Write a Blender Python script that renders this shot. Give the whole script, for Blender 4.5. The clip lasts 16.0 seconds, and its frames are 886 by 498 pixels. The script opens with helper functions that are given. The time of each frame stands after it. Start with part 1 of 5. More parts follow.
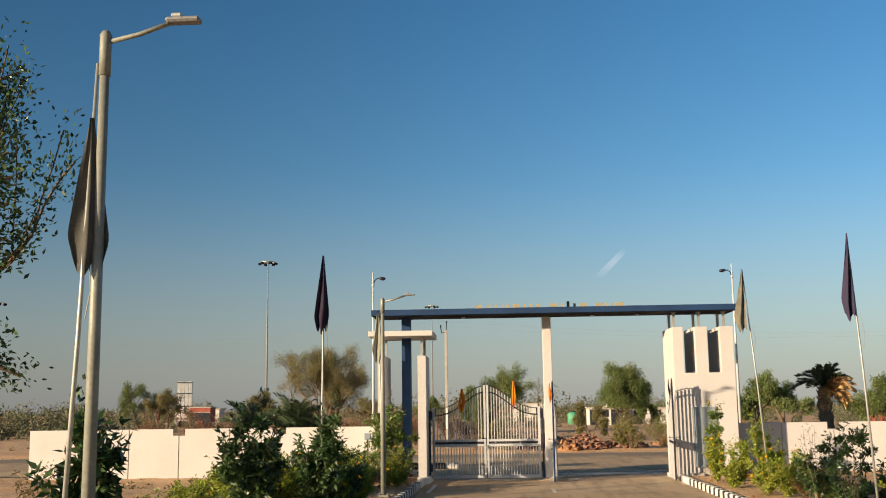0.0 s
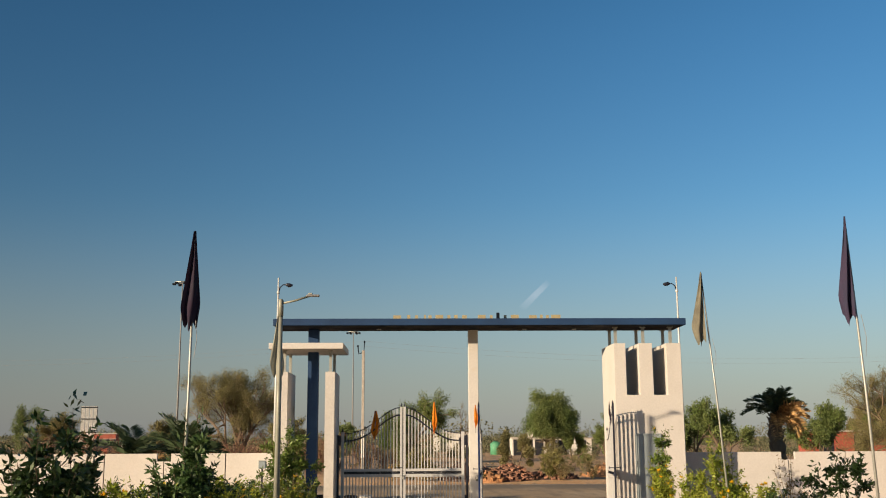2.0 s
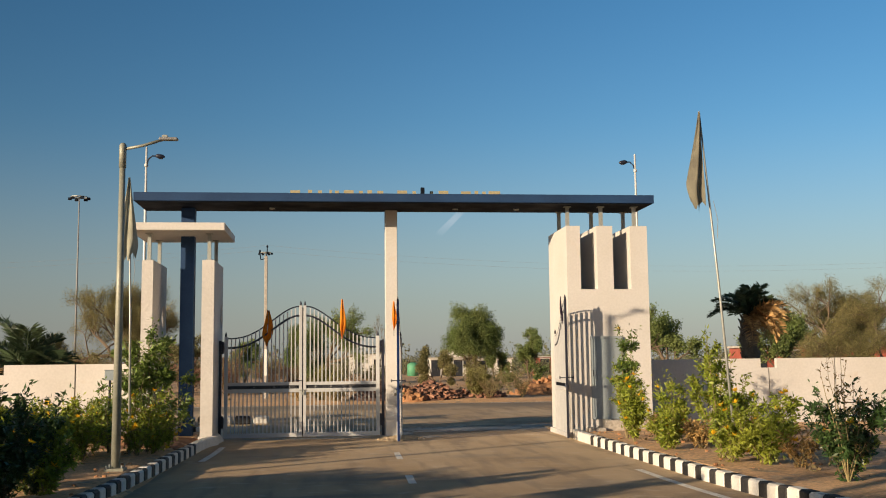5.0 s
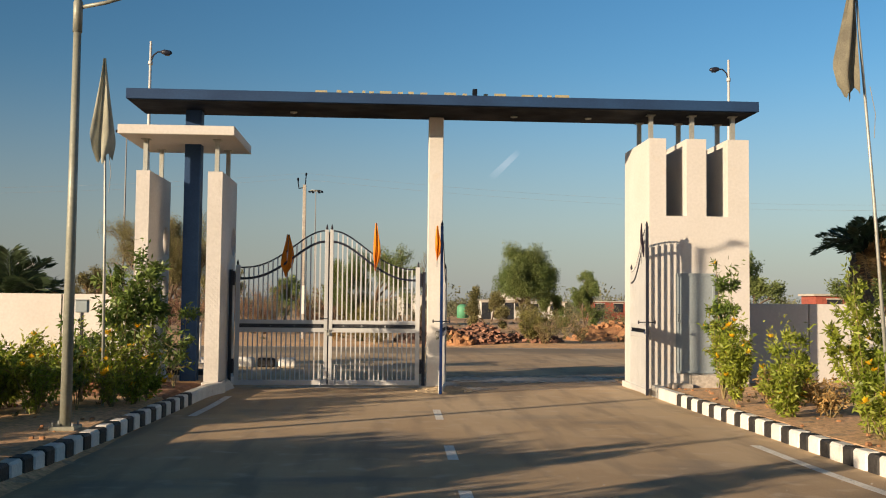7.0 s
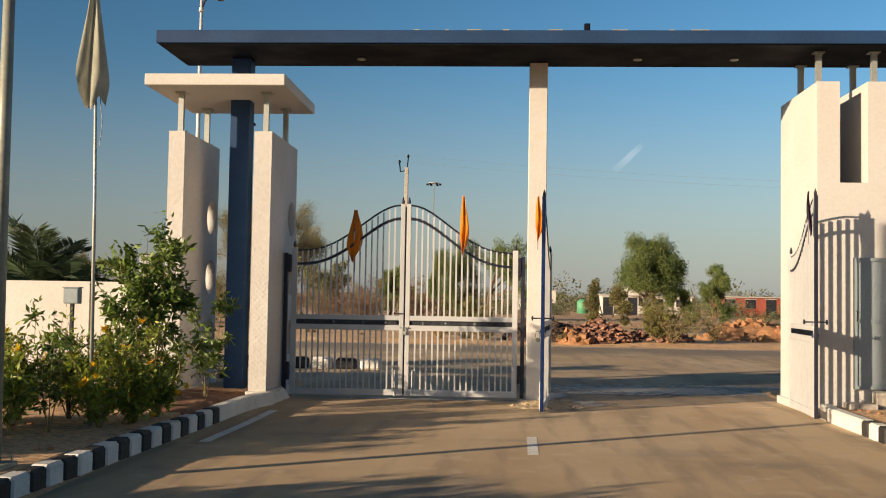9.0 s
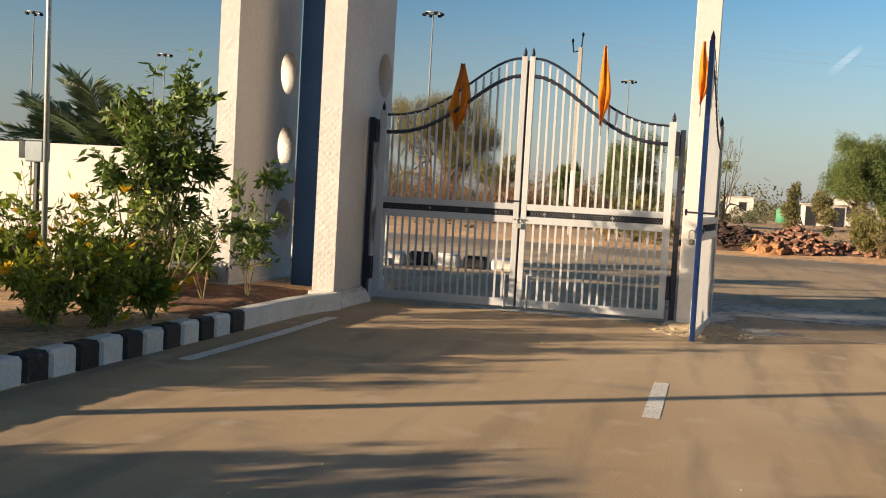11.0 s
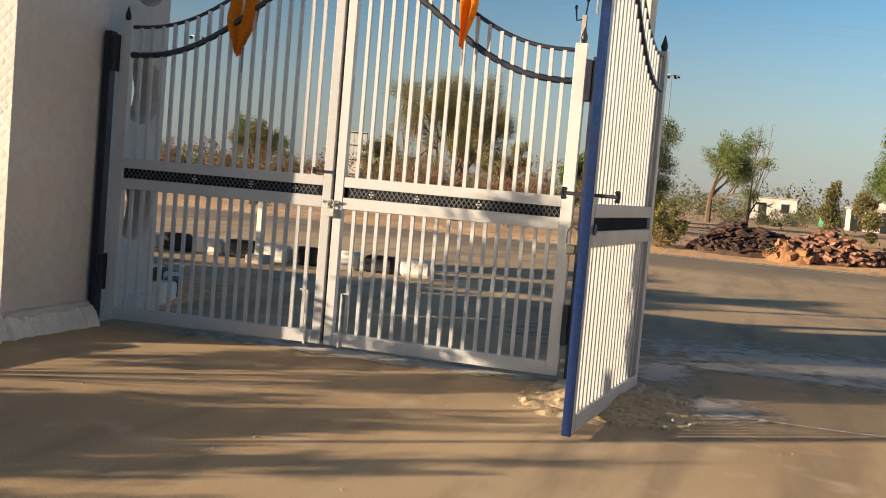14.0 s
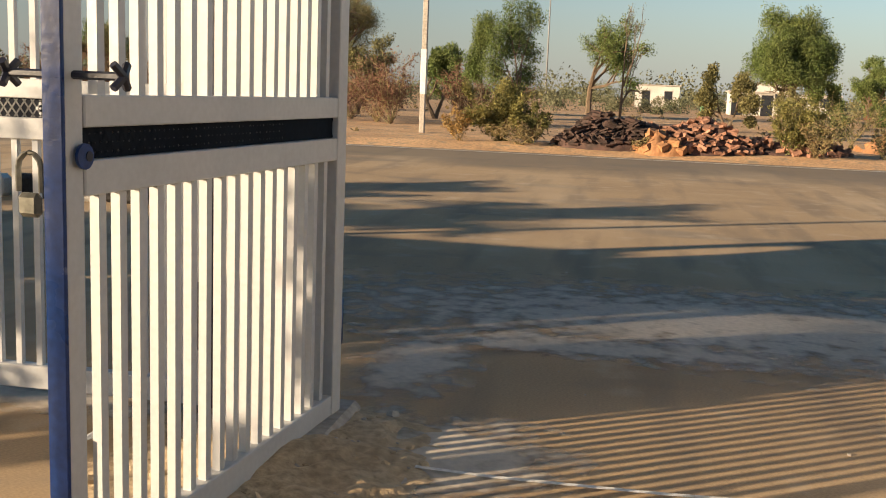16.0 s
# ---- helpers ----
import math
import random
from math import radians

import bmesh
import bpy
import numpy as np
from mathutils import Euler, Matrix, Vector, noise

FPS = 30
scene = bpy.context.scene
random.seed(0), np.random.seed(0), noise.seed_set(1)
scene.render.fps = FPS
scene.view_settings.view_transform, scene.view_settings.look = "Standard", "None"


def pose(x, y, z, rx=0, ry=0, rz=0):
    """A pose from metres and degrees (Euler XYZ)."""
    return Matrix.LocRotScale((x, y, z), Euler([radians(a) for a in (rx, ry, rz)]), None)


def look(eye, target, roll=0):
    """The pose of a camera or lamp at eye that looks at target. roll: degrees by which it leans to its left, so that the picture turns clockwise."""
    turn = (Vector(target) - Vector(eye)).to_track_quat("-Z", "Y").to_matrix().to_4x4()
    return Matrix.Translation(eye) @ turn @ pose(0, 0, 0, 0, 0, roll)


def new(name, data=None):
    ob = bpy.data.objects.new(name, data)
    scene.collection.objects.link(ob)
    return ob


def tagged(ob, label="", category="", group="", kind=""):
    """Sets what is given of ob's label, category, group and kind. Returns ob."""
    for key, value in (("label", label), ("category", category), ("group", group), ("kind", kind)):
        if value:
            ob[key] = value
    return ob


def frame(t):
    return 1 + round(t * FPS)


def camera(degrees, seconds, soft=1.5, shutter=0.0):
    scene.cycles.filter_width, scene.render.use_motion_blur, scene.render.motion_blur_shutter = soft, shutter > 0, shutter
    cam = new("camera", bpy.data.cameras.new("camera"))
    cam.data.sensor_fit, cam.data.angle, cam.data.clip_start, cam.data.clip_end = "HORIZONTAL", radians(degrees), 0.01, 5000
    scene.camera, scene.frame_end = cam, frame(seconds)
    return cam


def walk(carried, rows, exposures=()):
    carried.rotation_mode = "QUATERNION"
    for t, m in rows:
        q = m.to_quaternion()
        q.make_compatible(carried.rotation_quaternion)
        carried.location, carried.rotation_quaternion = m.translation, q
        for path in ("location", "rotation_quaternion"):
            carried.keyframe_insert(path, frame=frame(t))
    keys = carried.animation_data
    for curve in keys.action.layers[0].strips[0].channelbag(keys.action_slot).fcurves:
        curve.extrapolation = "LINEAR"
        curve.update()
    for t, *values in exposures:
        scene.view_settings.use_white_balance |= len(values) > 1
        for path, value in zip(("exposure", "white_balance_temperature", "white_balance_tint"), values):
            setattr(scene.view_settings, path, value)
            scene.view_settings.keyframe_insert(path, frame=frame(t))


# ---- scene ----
cam = camera(47.0, 16.0, soft=1.05)
PATH = [
    (0, (-1.643, -30.202, 2.064), (-1.736, -28.228, 2.374), -0.8),
    (0.5, (-1.633, -29.36, 2.049), (-1.702, -27.392, 2.398), 0.1),
    (1, (-1.605, -28.476, 2.002), (-1.617, -26.508, 2.36), 0.0),
    (1.5, (-1.574, -27.539, 1.973), (-1.554, -25.571, 2.332), -0.2),
    (2, (-1.546, -26.596, 1.931), (-1.492, -24.631, 2.296), -0.3),
    (2.5, (-1.518, -25.682, 1.866), (-1.425, -23.718, 2.236), -0.8),
    (3, (-1.49, -24.777, 1.813), (-1.38, -22.817, 2.193), -1.2),
    (3.5, (-1.45, -23.856, 1.715), (-1.301, -21.893, 2.065), -1.3),
    (4, (-1.386, -22.958, 1.642), (-1.19, -20.984, 1.899), -0.8),
    (4.5, (-1.335, -22.038, 1.581), (-1.114, -20.065, 1.819), -0.8),
    (7, (-0.925, -17.533, 1.447), (-0.809, -15.539, 1.557), 0.6),
    (7.5, (-0.824, -16.668, 1.444), (-0.763, -14.672, 1.554), 0.6),
    (8, (-0.714, -15.776, 1.457), (-0.727, -13.778, 1.563), 0.6),
    (10.5, (-0.098, -11.431, 1.292), (-0.455, -9.463, 1.299), 2.4),
    (11, (0.015, -10.583, 1.247), (-0.47, -8.646, 1.135), 3.2),
    (11.5, (0.131, -9.798, 1.207), (-0.425, -7.899, 0.913), 4.5),
    (12, (0.26, -9.009, 1.197), (-0.348, -7.13, 0.885), 4.0),
    (12.5, (0.376, -8.226, 1.2), (-0.252, -6.341, 0.968), 4.2),
    (13, (0.5, -7.471, 1.205), (-0.134, -5.579, 1.07), 4.7),
    (13.5, (0.622, -6.715, 1.194), (0.01, -4.816, 1.064), 5.0),
    (14, (0.739, -5.951, 1.185), (0.176, -4.036, 1.055), 4.9),
    (14.5, (0.848, -5.194, 1.197), (0.348, -3.261, 1.075), 4.9),
    (15, (0.939, -4.441, 1.206), (0.5, -2.494, 1.072), 4.4),
    (15.5, (1.047, -3.722, 1.197), (0.656, -1.775, 0.957), 3.0),
    (16, (1.156, -3.0, 1.185), (0.805, -1.055, 0.876), 2.3),
]
walk(cam, [(t, look(eye, target, roll)) for t, eye, target, roll in PATH],
     exposures=[(0, 0.72, 6850, 11), (1.0, 0.50, 6850, 11), (3.0, 0.44, 6850, 11), (4.0, 0.36, 6850, 11), (5.0, 0.50, 6850, 11), (7, 0.64, 6850, 11), (10, 0.74, 6850, 11), (12, 1.12, 6700, 11), (14, 0.98, 6800, 11), (15.2, 0.93, 6950, 11), (16, 1.03, 7100, 11)])
# end of camera

# ---- light ----
SUN_WAY = Vector((0.819, 0.574, -0.207)).normalized()      # the way the sunlight travels
world = bpy.data.worlds.new("sky")
scene.world = world
world.use_nodes = True
wn, wl = world.node_tree.nodes, world.node_tree.links
sky = wn.new("ShaderNodeTexSky")
sky.sky_type = 'NISHITA'
sky.sun_disc = False
sky.sun_elevation = math.asin(-SUN_WAY.z)
sky.sun_rotation = math.atan2(-SUN_WAY.x, -SUN_WAY.y) % (2 * math.pi)
sky.altitude = 250
sky.air_density, sky.dust_density, sky.ozone_density = 1.0, 1.2, 2.6
geo_w = wn.new("ShaderNodeTexCoord")
sep_w = wn.new("ShaderNodeSeparateXYZ")
wl.new(geo_w.outputs["Generated"], sep_w.inputs[0])
low = wn.new("ShaderNodeMapRange")          # dusty haze low over the horizon
low.interpolation_type = 'SMOOTHSTEP'
low.inputs["From Min"].default_value, low.inputs["From Max"].default_value = 0.24, -0.02
low.inputs["To Max"].default_value = 0.75
wl.new(sep_w.outputs[2], low.inputs["Value"])
deep = wn.new("ShaderNodeHueSaturation")
deep.inputs["Saturation"].default_value = 1.28
# clear evening air is deepest at right angles to the sun
side_w = wn.new("ShaderNodeVectorMath")
side_w.operation = 'DOT_PRODUCT'
side_w.inputs[1].default_value = Vector((SUN_WAY.x, SUN_WAY.y, 0)).normalized()
wl.new(geo_w.outputs["Generated"], side_w.inputs[0])
swing = wn.new("ShaderNodeMapRange")
swing.interpolation_type = 'SMOOTHSTEP'
swing.inputs["From Min"].default_value, swing.inputs["From Max"].default_value = 0.0, 1.0
swing.inputs["To Min"].default_value, swing.inputs["To Max"].default_value = 0.70, 1.12
off_w = wn.new("ShaderNodeMath")
off_w.operation = 'ABSOLUTE'
wl.new(side_w.outputs["Value"], off_w.inputs[0]), wl.new(off_w.outputs[0], swing.inputs["Value"])
dome = wn.new("ShaderNodeMapRange")          # the zenith is the darkest part of an evening sky
dome.interpolation_type = 'SMOOTHSTEP'
dome.inputs["From Min"].default_value, dome.inputs["From Max"].default_value = 0.36, 0.92
dome.inputs["To Min"].default_value, dome.inputs["To Max"].default_value = 1.0, 0.20
wl.new(sep_w.outputs[2], dome.inputs["Value"])
both = wn.new("ShaderNodeMath")
both.operation = 'MULTIPLY'
wl.new(swing.outputs[0], both.inputs[0]), wl.new(dome.outputs[0], both.inputs[1])
tone = wn.new("ShaderNodeVectorMath")
tone.operation = 'SCALE'
wl.new(both.outputs[0], tone.inputs["Scale"])
haze = wn.new("ShaderNodeMix")
haze.data_type = 'RGBA'
haze.inputs[7].default_value = (2.55, 2.75, 2.95, 1)
wl.new(low.outputs[0], haze.inputs[0]), wl.new(sky.outputs[0], deep.inputs["Color"]), wl.new(deep.outputs[0], haze.inputs[6])
wl.new(haze.outputs[2], tone.inputs[0]), wl.new(tone.outputs[0], wn["Background"].inputs[0])
wn["Background"].inputs[1].default_value = 0.091
sun = new("sun", bpy.data.lights.new("sun", 'SUN'))
sun.data.energy, sun.data.angle, sun.data.color = 5.0, radians(0.6), (1.0, 0.805, 0.575)
sun.matrix_world = SUN_WAY.to_track_quat('-Z', 'Y').to_matrix().to_4x4()

# ---- materials ----
def mat(name, c1, c2, scale=2.0, rough=0.7, metal=0.0, grain=40.0, grain_amt=0.25, bump=0.15, spots=None, spot_scale=6.0,
        spot_cut=0.6, island=0.0, per_object=0.0, translucent=0.0, spec=0.4, stretch=(1, 1, 1)):
    m = bpy.data.materials.new(name)
    m.use_nodes = True
    n, l = m.node_tree.nodes, m.node_tree.links
    b = n["Principled BSDF"]
    b.inputs["Metallic"].default_value = metal
    b.inputs["Specular IOR Level"].default_value = spec
    geo = n.new("ShaderNodeNewGeometry")
    mp = n.new("ShaderNodeMapping")
    mp.inputs["Scale"].default_value = stretch
    l.new(geo.outputs["Position"], mp.inputs["Vector"])

    def tex(s, d=4.0):
        t = n.new("ShaderNodeTexNoise")
        t.inputs["Scale"].default_value, t.inputs["Detail"].default_value = s, d
        l.new(mp.outputs[0], t.inputs["Vector"])
        return t.outputs[0]

    def ramp(src, a, z):
        r = n.new("ShaderNodeMapRange")
        r.inputs["From Min"].default_value, r.inputs["From Max"].default_value = a, z
        l.new(src, r.inputs["Value"])
        return r.outputs[0]

    def mix(f, a, c, mode='MIX'):
        x = n.new("ShaderNodeMix")
        x.data_type, x.blend_type = 'RGBA', mode
        for sock, v in ((x.inputs[0], f), (x.inputs[6], a), (x.inputs[7], c)):
            if isinstance(v, (int, float)):
                sock.default_value = v
            elif isinstance(v, tuple):
                sock.default_value = (*v, 1)
            else:
                l.new(v, sock)
        return x.outputs[2]

    big = ramp(tex(scale), 0.35, 0.65)
    fine = tex(grain, 6.0)
    col = mix(big, c1, c2)
    if spots:
        col = mix(ramp(tex(spot_scale, 8.0), spot_cut - 0.04, spot_cut + 0.06), col, spots)
    lo, hi = 1 - grain_amt, 1 + grain_amt
    g = ramp(fine, 0.3, 0.7)
    gr = n.new("ShaderNodeMapRange")
    gr.inputs["To Min"].default_value, gr.inputs["To Max"].default_value = lo, hi
    l.new(g, gr.inputs["Value"])
    val = gr.outputs[0]
    for amount, src in ((island, geo.outputs["Random Per Island"]), (per_object, None)):
        if amount:
            if src is None:
                src = n.new("ShaderNodeObjectInfo").outputs["Random"]
            k = n.new("ShaderNodeMapRange")
            k.inputs["To Min"].default_value, k.inputs["To Max"].default_value = 1 - amount, 1 + amount
            l.new(src, k.inputs["Value"])
            mu = n.new("ShaderNodeMath")
            mu.operation = 'MULTIPLY'
            l.new(val, mu.inputs[0]), l.new(k.outputs[0], mu.inputs[1])
            val = mu.outputs[0]
    hs = n.new("ShaderNodeHueSaturation")
    l.new(val, hs.inputs["Value"]), l.new(col, hs.inputs["Color"])
    l.new(hs.outputs[0], b.inputs["Base Color"])
    rr = n.new("ShaderNodeMapRange")
    rr.inputs["To Min"].default_value, rr.inputs["To Max"].default_value = max(0.05, rough - 0.1), min(1, rough + 0.1)
    l.new(big, rr.inputs["Value"]), l.new(rr.outputs[0], b.inputs["Roughness"])
    if bump:
        bp = n.new("ShaderNodeBump")
        bp.inputs["Strength"].default_value, bp.inputs["Distance"].default_value = bump, 0.02
        l.new(fine, bp.inputs["Height"]), l.new(bp.outputs[0], b.inputs["Normal"])
    if translucent:
        tr = n.new("ShaderNodeBsdfTranslucent")
        l.new(hs.outputs[0], tr.inputs["Color"])
        ms = n.new("ShaderNodeMixShader")
        ms.inputs[0].default_value = translucent
        l.new(b.outputs[0], ms.inputs[1]), l.new(tr.outputs[0], ms.inputs[2])
        l.new(ms.outputs[0], n["Material Output"].inputs["Surface"])
    return m


M = dict(
    soil=mat("dry_soil", (0.66, 0.42, 0.23), (0.53, 0.32, 0.17), 0.7, 0.95, grain=18, grain_amt=0.35, bump=0.6, spots=(0.36, 0.27, 0.18), spot_scale=3),
    asphalt=mat("dusty_asphalt", (0.50, 0.35, 0.20), (0.39, 0.275, 0.165), 0.35, 0.9, grain=140, grain_amt=0.2, bump=0.045,
                spots=(0.27, 0.215, 0.16), spot_scale=0.7, spot_cut=0.6, stretch=(0.6, 1.3, 1)),
    dust=mat("cement_dust", (0.66, 0.59, 0.50), (0.56, 0.50, 0.42), 1.5, 0.95, grain=30, grain_amt=0.12, bump=0.08),
    crumb=mat("sandy_cement_crumbs", (0.52, 0.40, 0.26), (0.43, 0.32, 0.20), 4, 0.95, grain=30, grain_amt=0.3, bump=0.7),
    marking=mat("road_paint", (0.80, 0.77, 0.70), (0.68, 0.64, 0.57), 3, 0.8, grain=60, spots=(0.2, 0.17, 0.14), spot_scale=14, spot_cut=0.66),
    chalk=mat("white_lime_line", (0.80, 0.78, 0.74), (0.70, 0.68, 0.63), 6, 0.9, grain=60, grain_amt=0.2, bump=0.1, spots=(0.45, 0.38, 0.30), spot_scale=18, spot_cut=0.68),
    kerb_white=mat("kerb_white_paint", (0.70, 0.68, 0.64), (0.62, 0.60, 0.55), 3, 0.75, grain=35, grain_amt=0.1, bump=0.3, spots=(0.38, 0.33, 0.27), spot_scale=9, spot_cut=0.71, per_object=0.08),
    kerb_black=mat("kerb_black_paint", (0.02, 0.02, 0.022), (0.045, 0.042, 0.04), 3, 0.6, grain=35, bump=0.3, spots=(0.09, 0.075, 0.065), spot_scale=9, spot_cut=0.70, per_object=0.15, spec=0.2),
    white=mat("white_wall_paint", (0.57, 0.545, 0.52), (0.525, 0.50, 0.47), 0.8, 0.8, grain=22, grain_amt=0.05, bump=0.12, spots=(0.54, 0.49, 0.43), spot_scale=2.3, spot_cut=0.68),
    render_white=mat("embossed_plaster", (0.55, 0.525, 0.50), (0.505, 0.48, 0.455), 1.2, 0.85, grain=16, grain_amt=0.06, bump=0.5),
    blue=mat("blue_metal_cladding", (0.020, 0.052, 0.125), (0.015, 0.04, 0.10), 1.5, 0.6, grain=30, grain_amt=0.1, bump=0.05, spec=0.2),
    # near-black navy: shade painted into the beam's underside, also used on dark small parts
    dark=mat("soffit_shade_and_dark_parts", (0.003, 0.006, 0.013), (0.0025, 0.005, 0.010), 2, 0.7, grain=30, bump=0.05, spec=0.15),
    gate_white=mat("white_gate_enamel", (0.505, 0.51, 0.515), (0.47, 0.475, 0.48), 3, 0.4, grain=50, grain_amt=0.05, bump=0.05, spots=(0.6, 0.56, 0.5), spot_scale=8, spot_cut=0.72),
    gate_blue=mat("blue_gate_enamel", (0.012, 0.042, 0.16), (0.009, 0.03, 0.12), 4, 0.35, grain=50, bump=0.06, spots=(0.35, 0.36, 0.42), spot_scale=14, spot_cut=0.74),
    gate_black=mat("black_gate_enamel", (0.015, 0.017, 0.03), (0.02, 0.022, 0.035), 4, 0.4, grain=50, bump=0.05),
    lattice=mat("worn_black_strip", (0.085, 0.085, 0.09), (0.12, 0.12, 0.125), 6, 0.45, grain=60, bump=0.05),
    lock=mat("dull_zinc_lock", (0.15, 0.145, 0.12), (0.10, 0.095, 0.08), 20, 0.4, metal=0.5, grain=60, bump=0.05),
    rivet=mat("worn_dark_rivets", (0.10, 0.10, 0.11), (0.05, 0.05, 0.055), 40, 0.3, metal=0.4, grain=60, bump=0.0),
    steel=mat("galvanised_steel", (0.42, 0.43, 0.40), (0.34, 0.35, 0.32), 3, 0.5, metal=0.5, grain=30, grain_amt=0.12, bump=0.05),
    bright_steel=mat("bright_zinc", (0.62, 0.62, 0.60), (0.55, 0.55, 0.53), 3, 0.5, metal=0.2, grain=30, grain_amt=0.1, bump=0.03),
    lamp_paint=mat("weathered_lamp_paint", (0.27, 0.275, 0.23), (0.22, 0.225, 0.185), 3, 0.55, metal=0.2, grain=30, grain_amt=0.12, bump=0.05),
    door_grey=mat("grey_steel_door", (0.27, 0.315, 0.34), (0.235, 0.275, 0.30), 2, 0.5, grain=30, grain_amt=0.06, bump=0.05),
    concrete=mat("raw_concrete", (0.42, 0.38, 0.33), (0.34, 0.30, 0.26), 3, 0.9, grain=25, bump=0.3),
    pale_concrete=mat("pale_concrete", (0.55, 0.50, 0.43), (0.47, 0.42, 0.36), 3, 0.9, grain=25, bump=0.2),
    letters=mat("ochre_letter_acrylic", (0.36, 0.31, 0.18), (0.32, 0.275, 0.165), 3, 0.5, grain=30, grain_amt=0.05, bump=0),
    cloth_dark=mat("dark_maroon_cloth", (0.02, 0.017, 0.034), (0.032, 0.02, 0.04), 4, 0.9, grain=90, bump=0.1, translucent=0.15),
    cloth_navy=mat("faded_navy_cloth", (0.03, 0.03, 0.065), (0.05, 0.035, 0.07), 4, 0.9, grain=90, bump=0.1, translucent=0.15),
    cloth_olive=mat("faded_olive_cloth", (0.24, 0.225, 0.165), (0.15, 0.14, 0.11), 4, 0.9, grain=90, bump=0.1, translucent=0.25),
    cloth_slate=mat("dark_slate_cloth", (0.065, 0.065, 0.058), (0.10, 0.095, 0.08), 4, 0.9, grain=90, bump=0.1, translucent=0.15),
    cloth_grey=mat("faded_grey_green_cloth", (0.42, 0.42, 0.34), (0.30, 0.30, 0.24), 4, 0.9, grain=90, bump=0.1, translucent=0.25),
    cloth_orange=mat("saffron_cloth", (0.85, 0.29, 0.02), (0.72, 0.20, 0.015), 4, 0.9, grain=90, bump=0.1, translucent=0.3),
    cloth_rust=mat("rust_cloth", (0.80, 0.26, 0.02), (0.66, 0.18, 0.012), 4, 0.9, grain=90, bump=0.1, translucent=0.3),
    leaf=mat("shrub_leaf", (0.19, 0.25, 0.03), (0.28, 0.31, 0.042), 1.6, 0.5, grain=6, grain_amt=0.15, bump=0, island=0.45, translucent=0.35),
    leaf_mid=mat("mid_green_leaf", (0.095, 0.15, 0.032), (0.135, 0.19, 0.04), 1.6, 0.4, grain=6, grain_amt=0.15, bump=0, island=0.45, translucent=0.25),
    leaf_dark=mat("dark_glossy_leaf", (0.03, 0.065, 0.02), (0.05, 0.09, 0.026), 1.6, 0.35, grain=6, grain_amt=0.15, bump=0, island=0.4, translucent=0.15),
    leaf_tree=mat("dusty_tree_leaf", (0.16, 0.15, 0.06), (0.205, 0.18, 0.075), 0.8, 0.7, grain=4, grain_amt=0.15, bump=0, island=0.4, translucent=0.25),
    leaf_green=mat("green_tree_leaf", (0.10, 0.145, 0.038), (0.15, 0.185, 0.055), 0.8, 0.6, grain=4, grain_amt=0.15, bump=0, island=0.4, translucent=0.25),
    leaf_dry=mat("dry_scrub_leaf", (0.22, 0.16, 0.075), (0.15, 0.12, 0.055), 0.8, 0.85, grain=4, bump=0, island=0.35, translucent=0.2),
    leaf_olive=mat("olive_verge_leaf", (0.17, 0.165, 0.05), (0.24, 0.21, 0.07), 1.2, 0.7, grain=4, bump=0, island=0.4, translucent=0.3),
    leaf_straw=mat("withered_leaf", (0.42, 0.27, 0.10), (0.30, 0.19, 0.07), 1.6, 0.8, grain=6, bump=0, island=0.4, translucent=0.3),
    twig_red=mat("reddish_dry_twigs", (0.20, 0.095, 0.06), (0.15, 0.085, 0.06), 0.8, 0.9, grain=4, bump=0, island=0.3),
    petal=mat("yellow_petal", (0.90, 0.60, 0.03), (0.85, 0.46, 0.015), 4, 0.6, grain=10, bump=0, island=0.2, translucent=0.3),
    bark=mat("grey_brown_bark", (0.16, 0.115, 0.075), (0.11, 0.08, 0.055), 4, 0.9, grain=25, bump=0.5),
    stem=mat("pale_green_stem", (0.22, 0.20, 0.09), (0.25, 0.18, 0.09), 4, 0.8, grain=25, bump=0.2),
    palm=mat("palm_leaflet", (0.045, 0.075, 0.035), (0.065, 0.095, 0.045), 2, 0.55, grain=8, bump=0, island=0.3, translucent=0.15),
    palm_dry=mat("dead_palm_leaflet", (0.58, 0.38, 0.17), (0.42, 0.26, 0.11), 2, 0.85, grain=8, bump=0, island=0.3, translucent=0.2),
    brick=mat("red_brick", (0.36, 0.185, 0.12), (0.27, 0.135, 0.09), 5, 0.9, grain=30, bump=0.3, per_object=0.35, island=0.35),
    earth=mat("orange_earth", (0.40, 0.20, 0.09), (0.30, 0.15, 0.075), 3, 0.95, grain=12, grain_amt=0.3, bump=0.7),
    red_earth=mat("dark_red_earth", (0.22, 0.10, 0.052), (0.16, 0.075, 0.04), 3, 0.95, grain=14, grain_amt=0.35, bump=0.8, spots=(0.36, 0.20, 0.11), spot_scale=5),
    dark_rubble=mat("dark_debris", (0.09, 0.05, 0.04), (0.05, 0.035, 0.03), 4, 0.95, grain=14, bump=0.7, island=0.4),
    house=mat("whitewashed_house", (0.62, 0.60, 0.56), (0.50, 0.48, 0.44), 0.6, 0.85, grain=8, grain_amt=0.1, bump=0.1),
    red_paint=mat("red_painted_wall", (0.33, 0.08, 0.05), (0.26, 0.07, 0.05), 0.8, 0.8, grain=8, bump=0.1),
    green_paint=mat("green_tank_plastic", (0.09, 0.30, 0.17), (0.07, 0.25, 0.14), 2, 0.6, grain=8, bump=0.05),
    dark_glass=mat("dark_window", (0.03, 0.035, 0.04), (0.02, 0.02, 0.025), 2, 0.25, grain=8, bump=0),
